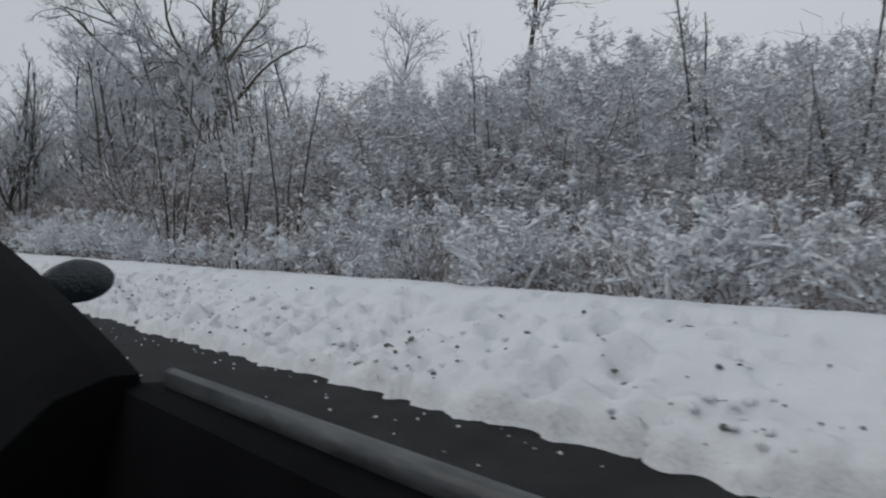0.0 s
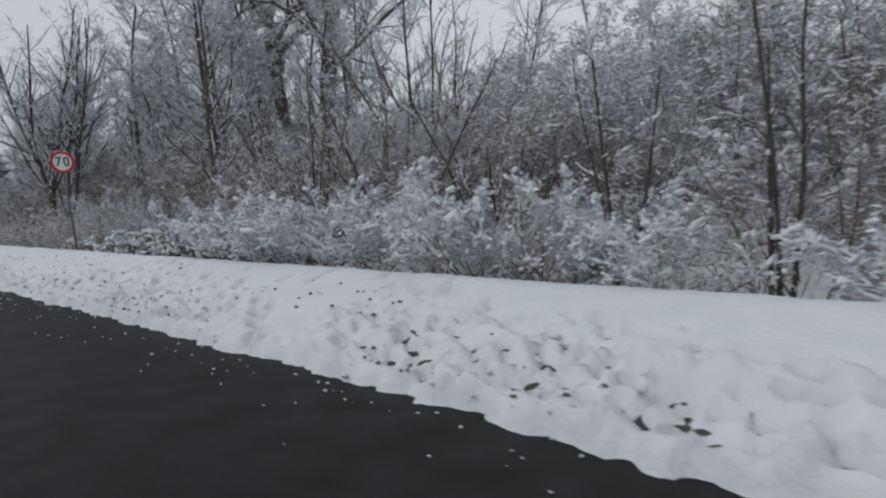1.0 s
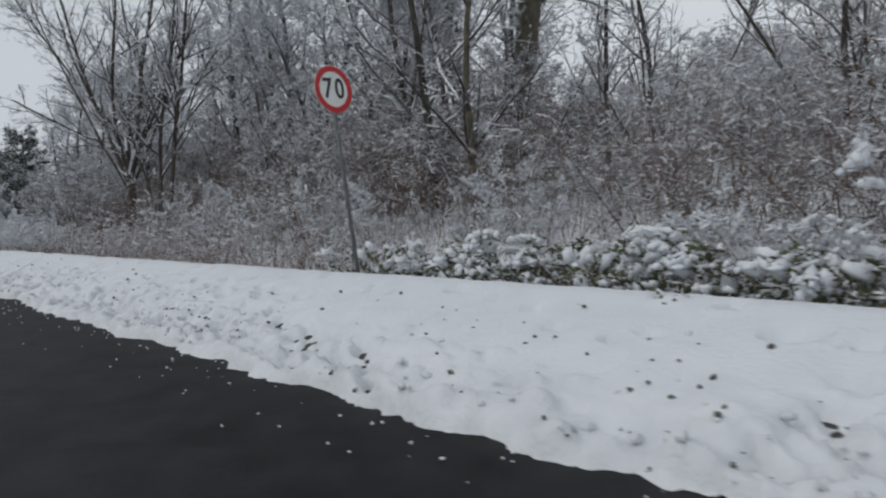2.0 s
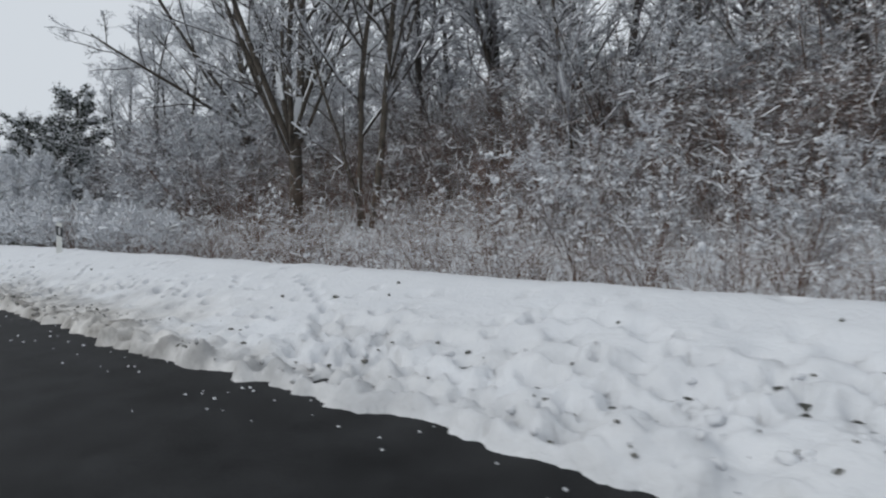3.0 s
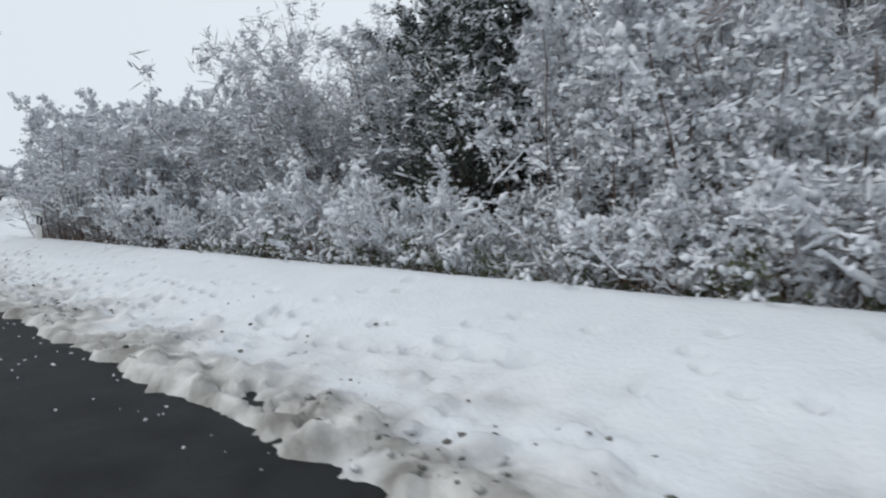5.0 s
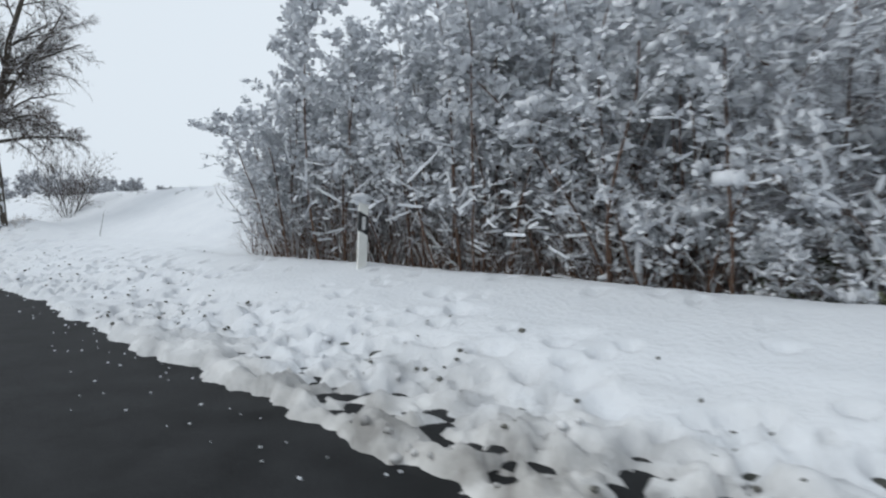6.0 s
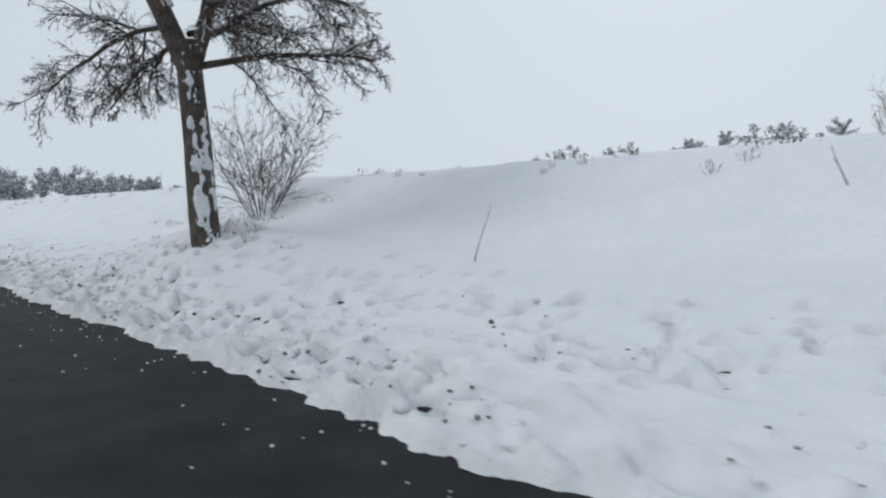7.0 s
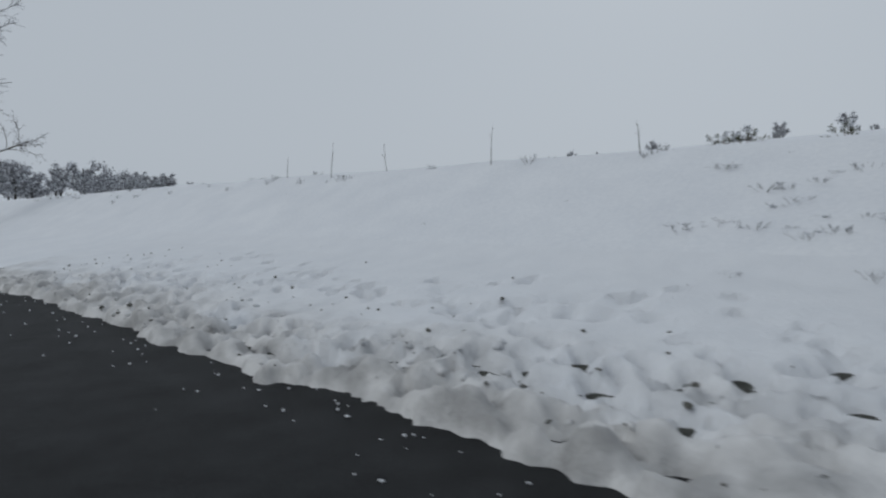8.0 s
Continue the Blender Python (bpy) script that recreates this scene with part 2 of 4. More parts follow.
# larger clods near the start
for _ in range(60):
    py, size = rng.uniform(1.5, 13), rng.uniform(0.085, 0.17)
    pl = float(snow_edge(np.array(py))) + rng.uniform(0.25, 1.3)
    lump(py, pl, size * rng.uniform(1.0, 1.5), size, size * rng.uniform(0.5, 0.8))
    pit(py - size * 1.1, pl - size * 0.5, size * 0.8, size * 0.6, rng.uniform(0.6, 0.95))
# pits
for _ in range(7600):
    py = rng.uniform(-3, 116)
    open_field = py > 84
    pl = float(snow_edge(np.array(py))) + 0.22 + abs(rng.normal(0, 0.75)) * (1.5 if open_field else 0.9)
    if pl > 5.3 - 0.6 * (not open_field) or crowding(py, pl) < (0.3 if open_field else 0.48):
        continue
    size = math.exp(rng.uniform(math.log(0.030), math.log(0.078))) * (1.15 if open_field else 1.0)
    pit(py, pl, size * rng.uniform(1, 1.6), size, rng.uniform(0.66 if open_field else 0.48, 1.0), rng.uniform(-0.5, 0.5))
    if rng.random() < 0.3:
        pit(py + rng.normal(0, 0.08), pl + rng.normal(0, 0.06), size * 2.6, size * 1.7, rng.uniform(0.2, 0.4), rng.uniform(-0.5, 0.5))
for _ in range(420):
    size = rng.uniform(0.035, 0.06)
    pit(rng.uniform(-3, 116), rng.uniform(3.0, 4.7), size * rng.uniform(1, 1.8), size, rng.uniform(0.4, 0.9))
# lines of tracks that cross the verge
for _ in range(30):
    py, pl, turn = rng.uniform(0, 114), rng.uniform(2.6, 3.6), rng.uniform(-0.5, 1.0)
    for k in range(rng.integers(4, 9)):
        pit(py, pl, 0.085, 0.055, rng.uniform(0.6, 1.0), turn)
        py, pl = py + 0.32 * math.cos(turn), min(pl + 0.32 * math.sin(turn) * 0.6, 4.7)
verge = verge + heap * ease(-0.02, 0.08, inside) * (0.75 + 0.5 * lumps(VL * 9, VY * 9, 97, 2))
verge = verge * (1 - hollow) + (land(VL, VY) - 0.175) * hollow
rim = ease(-0.02, 0.10, inside)
verge = verge * rim + (-0.06) * (1 - rim)
dirty = ease(38, 46, VY) * ease(86, 76, VY) * 0.95 + 0.22 * ease(90, 95, VY) + 0.4 * ease(101, 105, VY) + 0.12
slush = dirty * ease(1.9, 0.05, inside) * ease(0.2, 0.65, lumps(VL * 2.3, VY * 1.1, 110) + 0.25 * ease(0.9, 0, inside))
tagged(sheet("verge_snow", vl_, vy_, verge, VERGE_SNOW, slush=slush), "ploughed snow on the road verge with pits and slush", "snow", kind="structure")

# snow over the wood floor, the bank and the far fields
fl = np.concatenate([np.arange(5.75, 14, 0.14), spread(14, 1500, 60, 3)])
fy = np.concatenate([-3.5 - spread(0, 900, 26)[::-1], np.arange(-3.2, 119, 0.25), spread(119, 1700, 60)])
FL, FY = np.meshgrid(fl, fy)
fz = land(FL, FY) + 0.10 * (lumps(FL * 0.35, FY * 0.35, 120) - 0.5) + 0.05 * (lumps(FL * 1.7, FY * 1.7, 124, 3) - 0.5)
fz = land(FL, FY) + (fz - land(FL, FY)) * ease(6.0, 6.8, FL) - 0.03 * ease(6.05, 5.75, FL)
fz += 0.12 * np.exp(-((FL - 8.4) / 0.7) ** 2) * (lumps(FL * 0.8, FY * 0.8, 128) - 0.4)
tagged(sheet("field_snow", fl, fy, fz, SNOW), "smooth untouched snow over bank and fields", "snow", kind="structure")
ol = np.concatenate([-spread(4.7, 1500, 40, 3)[::-1]])
oy = np.concatenate([-5 - spread(0, 900, 22)[::-1], np.arange(-4, 125, 1.0), spread(125, 1700, 30)])
OL, OY = np.meshgrid(ol, oy)
tagged(sheet("opposite_snow", ol, oy, land(OL, OY) + 0.08, SNOW), "snow on the opposite side of the road", "snow", kind="structure")
for side_y, name in ((-3.5, "verge_snow_before"), (118, "verge_snow_beyond")):
    yy = np.array([side_y - spread(0, 900, 20)[::-1]]).ravel() if side_y < 0 else side_y - 0.1 + spread(0, 1500, 40)
    ll = np.concatenate([np.linspace(2.2, 6.1, 14)])
    LL, YY = np.meshgrid(ll, yy)
    zz = np.maximum(land(LL, YY), 0.05) * ease(2.25, 2.45, LL) - 0.06 * ease(2.45, 2.25, LL)
    tagged(sheet(name, ll, yy, zz, SNOW), "snow on the road verge further along", "snow", kind="structure")


# ---- mesh helpers for plants ----
def raw(name, verts, faces, mat, parent=None, smooth=False, label=""):
    me = bpy.data.meshes.new(name)
    verts, faces = np.asarray(verts, np.float32), np.asarray(faces, np.int32)
    k = faces.shape[1]
    me.vertices.add(len(verts))
    me.vertices.foreach_set("co", verts.ravel())
    me.loops.add(faces.size)
    me.loops.foreach_set("vertex_index", faces.ravel())
    me.polygons.add(len(faces))
    me.polygons.foreach_set("loop_start", np.arange(0, faces.size, k, dtype=np.int32))
    me.polygons.foreach_set("use_smooth", np.full(len(faces), smooth))
    me.update()
    me.materials.append(mat)
    ob = new(name, me)
    if parent:
        ob.parent = parent
    if label:
        ob["label"] = label
    return ob


def part(name, bm, mat, parent, label="", smooth=False):
    me = bpy.data.meshes.new(name)
    bm.to_mesh(me)
    bm.free()
    for poly in me.polygons:
        poly.use_smooth = smooth
    me.materials.append(mat)
    ob = new(name, me)
    ob.parent = parent
    if label:
        ob["label"] = label
    return ob


def frames_of(seg):
    """Unit axis, side and up of each segment."""
    p0, p1 = seg[:, 0:3], seg[:, 3:6]
    d = p1 - p0
    d = d / np.maximum(np.linalg.norm(d, axis=1, keepdims=True), 1e-6)
    ref = np.where(np.abs(d[:, 2:3]) > 0.97, np.array([[1.0, 0, 0]]), np.array([[0, 0, 1.0]]))
    s = np.cross(d, ref)
    s /= np.maximum(np.linalg.norm(s, axis=1, keepdims=True), 1e-6)
    return p0, p1, d, s, np.cross(s, d)


def tubes(seg, sides):
    """Tapered tubes for rows of (x0, y0, z0, x1, y1, z1, r0, r1)."""
    p0, p1, d, s, u = frames_of(seg)
    n = len(seg)
    a = np.arange(sides) * 2 * np.pi / sides
    ring = s[:, None] * np.cos(a)[None, :, None] + u[:, None] * np.sin(a)[None, :, None]
    low = p0[:, None] + ring * seg[:, 6][:, None, None]
    top = p1[:, None] + d[:, None] * 0.15 * seg[:, 7][:, None, None] + ring * seg[:, 7][:, None, None]
    verts = np.concatenate([low, top], 1).reshape(-1, 3)
    k = np.arange(sides)
    quad = np.stack([k, (k + 1) % sides, (k + 1) % sides + sides, k + sides], -1)
    faces = (np.arange(n) * 2 * sides)[:, None, None] + quad[None]
    return verts, faces.reshape(-1, 4)


def chain(seg, sides):
    """One smooth tapering tube through pieces that follow on from each other."""
    p = np.concatenate([seg[:, 0:3], seg[-1:, 3:6]])
    r = np.concatenate([seg[:, 6], seg[-1:, 7]])
    d = np.gradient(p, axis=0)
    d /= np.maximum(np.linalg.norm(d, axis=1, keepdims=True), 1e-9)
    ref = np.eye(3)[np.argmin(np.abs(d.mean(0)))]
    s_ = np.cross(d, ref)
    s_ /= np.linalg.norm(s_, axis=1, keepdims=True)
    u = np.cross(d, s_)
    a = np.linspace(0, 2 * math.pi, sides, endpoint=False)
    verts = p[:, None] + r[:, None, None] * (s_[:, None] * np.cos(a)[None, :, None] + u[:, None] * np.sin(a)[None, :, None])
    i = np.arange(len(p) * sides).reshape(len(p), sides)
    j = np.roll(i, -1, 1)
    faces = np.stack([i[:-1], j[:-1], j[1:], i[1:]], -1).reshape(-1, 4)
    return verts.reshape(-1, 3), faces


def ribbons(seg):
    """The finest twigs, one slim face each."""
    p0, p1, d, s, u = frames_of(seg)
    a = np.arange(len(seg)) * 2.4
    w = s * np.cos(a)[:, None] + u * np.sin(a)[:, None]
    verts = np.stack([p0 - w * seg[:, 6:7], p0 + w * seg[:, 6:7], p1 + w * seg[:, 7:8], p1 - w * seg[:, 7:8]], 1).reshape(-1, 3)
    return verts, np.arange(len(seg) * 4).reshape(-1, 4)


def snow_strips(seg, wide, high):
    """Ridges of snow lying along the upper side of branches."""
    p0, p1, d, s, u = frames_of(seg)
    n = len(seg)
    w0, w1 = (seg[:, 6] * 0.95 + wide)[:, None], (seg[:, 7] * 0.95 + wide)[:, None]
    h = high[:, None]
    lift = seg[:, 6:7] * 0.35
    verts = np.stack([p0 - s * w0 + u * lift, p0 + s * w0 + u * lift, p0 + u * (lift + seg[:, 6:7] + h),
                      p1 - s * w1 + u * lift, p1 + s * w1 + u * lift, p1 + u * (lift + seg[:, 7:8] + h)], 1).reshape(-1, 3)
    quad = np.array([[0, 3, 5, 2], [2, 5, 4, 1]])
    return verts, ((np.arange(n) * 6)[:, None, None] + quad[None]).reshape(-1, 4)


def snow_sleeves(seg, thick):
    """Thick snow round the upper side of boughs, as a four-sided sleeve."""
    _, _, _, _, u = frames_of(seg)
    out = seg[:, :8].copy()
    off = u * (seg[:, 6:7] * 0.4 + thick[:, None] * 0.55)
    out[:, 0:3] += off
    out[:, 3:6] += off
    out[:, 6], out[:, 7] = seg[:, 6] * 0.8 + thick, seg[:, 7] * 0.8 + thick * 0.75
    return tubes(out, 4)


_ico = bmesh.new()
bmesh.ops.create_icosphere(_ico, subdivisions=1, radius=1)
ICO_V = np.array([v.co[:] for v in _ico.verts])
ICO_F = np.array([[v.index for v in f.verts] for f in _ico.faces])
_ico.free()


def clumps(centres, axes, sizes, gen, stretch=2.6, jag=0.4):
    """Lumps of snow, drawn out along the twig that they lie on."""
    n = len(centres)
    seg = np.concatenate([centres, centres + axes, np.ones((n, 2))], 1)
    _, _, d, s, u = frames_of(seg)
    rough = 1 + gen.uniform(-jag, jag, (n, len(ICO_V), 1))
    ball = ICO_V[None] * rough
    long = gen.uniform(1.0, stretch, (n, 1, 1))
    verts = centres[:, None] + sizes[:, None, None] * (d[:, None] * ball[..., 0:1] * long + s[:, None] * ball[..., 1:2] * 0.9 + u[:, None] * (ball[..., 2:3] * 0.75 + 0.45))
    faces = (np.arange(n) * len(ICO_V))[:, None, None] + ICO_F[None]
    return verts.reshape(-1, 3), faces.reshape(-1, 3)


def leaves(centres, size, gen, slim=0.45):
    """Small four-cornered leaves, needle sprays or (slim) twig ends, turned every way."""
    n = len(centres)
    a, b = gen.normal(size=(n, 3)), gen.normal(size=(n, 3))
    a[:, 2] *= 0.5
    a /= np.linalg.norm(a, axis=1, keepdims=True)
    b -= a * (a * b).sum(1, keepdims=True)
    b /= np.linalg.norm(b, axis=1, keepdims=True)
    k = size * gen.uniform(0.6, 1.4, (n, 1))
    verts = np.stack([centres - a * k, centres + b * k * slim, centres + a * k, centres - b * k * slim], 1).reshape(-1, 3)
    return verts, np.arange(n * 4).reshape(-1, 4)


def grow(gen, starts, plan, least=0.0024):
    """Branches by levels. starts: (place, way, length, radius[, True for a bare trunk, or a number for its own lift]). plan: for each level
    (pieces, wander, lift, children, child angle, child length, child radius, first fork).
    Rows: ends, radii, level, number of the start, number of the limb."""
    out = []
    limbs = [0]

    def branch(p, d, length, r, level, stem, limb, bare=False, sag=None):
        pieces, wander, lift, kids, angle, clen, crad, first = plan[level]
        lift = lift if sag is None else sag
        step = length / pieces
        tip = 0.8 if bare else 0.35 if level + 1 < len(plan) else 0.5
        kid_at = []
        if level + 1 < len(plan) and not bare:
            count = max(1, int(kids * gen.uniform(0.75, 1.25) + 0.5))
            kid_at = sorted(gen.uniform(first, 1.0, count) * pieces)
        spin = gen.uniform(0, 6.28)
        for i in range(pieces):
            d = d + gen.normal(0, wander * (0.3 if bare else 1), 3)
            d[2] += lift
            d /= np.linalg.norm(d)
            q = p + d * step
            r0, r1 = r * (1 - (1 - tip) * i / pieces), r * (1 - (1 - tip) * (i + 1) / pieces)
            out.append((*p, *q, r0, r1, level, stem, limb))
            for at in kid_at:
                if i <= at < i + 1 or (i == pieces - 1 and at >= pieces):
                    spin += 2.4 + gen.normal(0, 0.5)
                    side = np.cross(d, (0.3, 0.1, 1.0) if abs(d[2]) < 0.95 else (1.0, 0.2, 0))
                    side /= np.linalg.norm(side)
                    other = np.cross(d, side)
                    off = side * math.cos(spin) + other * math.sin(spin)
                    th = angle * gen.uniform(0.7, 1.3)
                    kd = d * math.cos(th) + off * math.sin(th)
                    share = 1 - 0.45 * (at / pieces)
                    if level == 0:
                        limbs[0] += 1
                    branch(p + d * step * (at - i), kd, clen * length * share * gen.uniform(0.7, 1.25), max(crad * r0, least), level + 1, stem, limbs[0])
            p = q

    for k, (p, d, length, r, *more) in enumerate(starts):
        d = np.array(d, float)
        branch(np.array(p, float), d / np.linalg.norm(d), length, r, 0, k, 0, more == [True], more[0] if more and more != [True] else None)
    return np.array(out)


def plant(name, seg, gen, mats, snow=(0.6, 0.006, 0.012), lumps_n=0, lump=(0.03, 0.07), leaf=None, names=("trunk", "limb", "twig_mass"), sides=(7, 5, 3), apart=(True, False), hang=0.0, sleeve=None):
    """A tree or shrub as a thing: its wood by levels, leaves, and the snow lying on it."""
    root = new(name)
    for k, (nm, mt) in enumerate(zip(names, mats)):
        lv = seg[:, 8] == k if k + 1 < len(names) else seg[:, 8] >= k
        if not lv.any():
            continue
        sub = seg[lv]
        if k < 2 and apart[k]:
            for number in np.unique(sub[:, 9 + k]):
                raw(nm, *chain(sub[sub[:, 9 + k] == number], sides[k]), mt, root, smooth=True)
        elif k + 1 == len(names):
            fine = sub[:, 8] == sub[:, 8].max()
            if (~fine).any():
                tagged(raw("branchwork", *tubes(sub[~fine], 3), mt, root), kind="stuff")
            tagged(raw(nm, *ribbons(sub[fine]), mt, root), kind="stuff")
        else:
            tagged(raw(nm, *tubes(sub, sides[k]), mt, root, smooth=True), kind="stuff")
    share, wide, high = snow
    d = seg[:, 3:6] - seg[:, 0:3]
    flat = 1 - np.abs(d[:, 2]) / np.maximum(np.linalg.norm(d, axis=1), 1e-6)
    height = np.clip(seg[:, 5] / max(seg[:, 5].max(), 0.1), 0, 1)
    keep = (gen.random(len(seg)) < share * np.clip(0.25 + 1.6 * flat, 0, 1) * (0.3 + 0.8 * height)) & (seg[:, 6] < 0.14)
    if keep.any():
        sg = seg[keep]
        tagged(raw("snow_cover", *snow_strips(sg, np.full(len(sg), wide) * gen.uniform(0.5, 1.6, len(sg)), high * gen.uniform(0.4, 1.7, len(sg))), SNOW, root), kind="stuff")
    if sleeve:
        share, thin, thick = sleeve
        on = (gen.random(len(seg)) < share * np.clip(0.3 + 1.4 * flat, 0, 1) * np.clip(0.15 + 1.3 * height, 0, 1) * np.where(seg[:, 8] > 1, 0.3, 1.0))
        sg = seg[on]
        tagged(raw("snow_sleeve", *snow_sleeves(sg, np.exp(gen.uniform(math.log(thin), math.log(thick), len(sg)))), SNOW, root, smooth=True), kind="stuff")
    if lumps_n:
        top = seg[seg[:, 8] >= 1]
        weight = np.clip(top[:, 5] - 0.25 * top[:, 5].max(), 0.02, None) ** 1.5
        pick_ = gen.choice(len(top), lumps_n, p=weight / weight.sum())
        c = top[pick_, 0:3] * 0.5 + top[pick_, 3:6] * 0.5
        size = np.exp(gen.uniform(math.log(lump[0]), math.log(lump[1]), lumps_n))
        c[:, 2] -= hang * size
        mate = np.arange(lumps_n) // 5 * 5
        near = gen.normal(0, 1, (lumps_n, 3)) * [1.1, 1.1, 0.5] * size[mate, None]
        pad = (np.arange(lumps_n) % 5 > 0) & (size[mate] > 0.022)
        c[pad] = c[mate][pad] + near[pad]
        size[pad] = size[mate][pad] * gen.uniform(0.45, 0.9, pad.sum())
        tagged(raw("snow_load", *clumps(c, top[pick_, 3:6] - top[pick_, 0:3], size, gen, 1.8, 0.4), SNOW, root, smooth=True), kind="stuff")
    if leaf:
        count, size, mt, low, *slim = leaf
        top = seg[(seg[:, 8] >= 1) & (seg[:, 5] > low)]
        pick_ = gen.integers(0, len(top), count)
        c = top[pick_, 0:3] + (top[pick_, 3:6] - top[pick_, 0:3]) * gen.random((count, 1)) + gen.normal(0, size * 0.8, (count, 3))
        tagged(raw("foliage", *leaves(c, size, gen, *slim), mt, root), kind="stuff")
    return root


def on_land(lat, y, sink=0.06):
    return float(road_x(y)) + lat, y, float(land(lat, y)) - sink


QUEUE = {}


def put(ob, lat, y, turn=0.0, size=1.0, tall=None, lean=0.0, sink=0.06):
    """Queue a plant to stand on the land; the first takes the plant itself, the others copies."""
    x, y, z = on_land(lat, y, sink)
    QUEUE.setdefault(ob, []).append(pose(x, y, z, lean, 0, turn) @ Matrix.Diagonal((size, size, tall or size, 1)))


def settle():
    for ob, places in QUEUE.items():
        for m in places[1:]:
            copy_thing(ob, m)
        ob.matrix_basis = places[0]
    for ob in (o for kind in KINDS for o in kind if o not in QUEUE):
        for o in (*ob.children_recursive, ob):
            bpy.data.objects.remove(o)
    QUEUE.clear()


def stand(ob, lat, y, turn=0.0, sink=0.06):
    ob.matrix_basis = pose(*on_land(lat, y, sink), 0, 0, turn)
    return ob


# ---- kinds of plants ----
def frost_sprays(ob, seg, g, count, size=0.062, slim=0.26, low=0.1):
    """Small sprays of frost and snow on the outer twigs."""
    top = seg[seg[:, 8] >= 1]
    weight = np.clip(top[:, 5] - low * top[:, 5].max(), 0.0, None) + 0.005
    idx = g.choice(len(top), count, p=weight / weight.sum())
    c = top[idx, 0:3] + (top[idx, 3:6] - top[idx, 0:3]) * g.random((count, 1)) + g.normal(0, 0.03, (count, 3)) + [0, 0, 0.012]
    tagged(raw("frost", *leaves(c, size, g, slim), SNOW, ob), kind="stuff")


def fan(gen, stems, spread_, length, radius, base=0.12, lean=(0, 0)):
    out = []
    for k in range(stems):
        a = k * 2.4 + gen.uniform(-0.5, 0.5)
        t = spread_ * math.sqrt((k + 0.5) / stems) * gen.uniform(0.7, 1.2)
        out.append(((base * math.cos(a) * t, base * math.sin(a) * t, 0), (math.sin(t) * math.cos(a) + lean[0], math.sin(t) * math.sin(a) + lean[1], math.cos(t)),
                    length * gen.uniform(0.7, 1.1), radius * gen.uniform(0.7, 1.2)))
    return out


def bare_shrub(seed):
    g = np.random.default_rng(seed)
    seg = grow(g, fan(g, 7, 0.65, 1.75, 0.009), [(7, 0.14, 0.02, 9, 0.7, 0.42, 0.5, 0.12), (4, 0.26, 0.02, 6, 0.7, 0.55, 0.65, 0.1), (2, 0.4, 0.0, 0, 0, 0, 0, 0)])
    ob = plant("shrub", seg, g, (STEM, STEM, STEM), (0.3, 0.0022, 0.009), 45, (0.010, 0.05), names=("stem", "branchwork", "twig_mass"), sides=(4, 3, 3))
    return tagged(ob, "leafless brown shrub dusted with snow on the verge", "shrub", "roadside shrubs")


def snowy_shrub(seed, loads=120, lump=(0.014, 0.08)):
    g = np.random.default_rng(seed)
    seg = grow(g, fan(g, 8, 1.0, 1.75, 0.011), [(7, 0.16, 0.0, 8, 0.75, 0.46, 0.55, 0.15), (4, 0.26, 0.0, 5, 0.7, 0.5, 0.65, 0.15), (2, 0.4, -0.03, 0, 0, 0, 0, 0)])
    ob = plant("snowy_shrub", seg, g, (STEM, STEM, STEM), (0.4, 0.003, 0.010), loads, lump, names=("stem", "branchwork", "twig_mass"), sides=(4, 3, 3), hang=0.3, sleeve=(0.8, 0.011, 0.038), apart=(False, False))
    frost_sprays(ob, seg, g, 1700, 0.038, 0.55, 0.15)
    return tagged(ob, "shrub bent under thick sleeves of fresh snow", "shrub", "snow-laden shrubs")


def frost_shrub(seed, height=3.0, wide=0.95, mats=(STEM, HAZED_FROST, HAZED_FROST), white=2700, grey=(1300, HAZED_FROST)):
    """A broad, dense shrub whose twig ends are furred with frost."""
    g = np.random.default_rng(seed)
    seg = grow(g, fan(g, 9, wide, height, 0.015, 0.6), [(6, 0.11, 0.015, 8, 0.75, 0.42, 0.5, 0.15), (3, 0.22, 0.0, 6, 0.75, 0.5, 0.6, 0.1), (2, 0.35, -0.02, 0, 0, 0, 0, 0)], 0.0055)
    ob = plant("frosted_shrub", seg, g, mats, (0.22, 0.005, 0.012), names=("stem", "branchwork", "twig_mass"), sides=(4, 3, 3), apart=(False, False), leaf=(grey[0], 0.13, grey[1], 0.25, 0.05))
    frost_sprays(ob, seg, g, white)
    return tagged(ob, "broad dense shrub with every twig furred white", "shrub", "frosted shrubs")


def low_bush(seed):
    g = np.random.default_rng(seed)
    seg = grow(g, fan(g, 8, 1.2, 0.75, 0.011, 0.3), [(5, 0.14, 0.0, 6, 0.7, 0.5, 0.6, 0.2), (3, 0.2, -0.02, 3, 0.6, 0.5, 0.7, 0.1), (2, 0.25, -0.06, 0, 0, 0, 0, 0)])
    ob = plant("low_bush", seg, g, (STEM, TWIG, TWIG), (0.5, 0.004, 0.012), 150, (0.018, 0.085), (800, 0.036, LEAF, 0.03), names=("stem", "branchwork", "twig_mass"), sides=(4, 3, 3), hang=0.3)
    return tagged(ob, "low green-leaved bush half buried in snow", "bush", "low bushes")


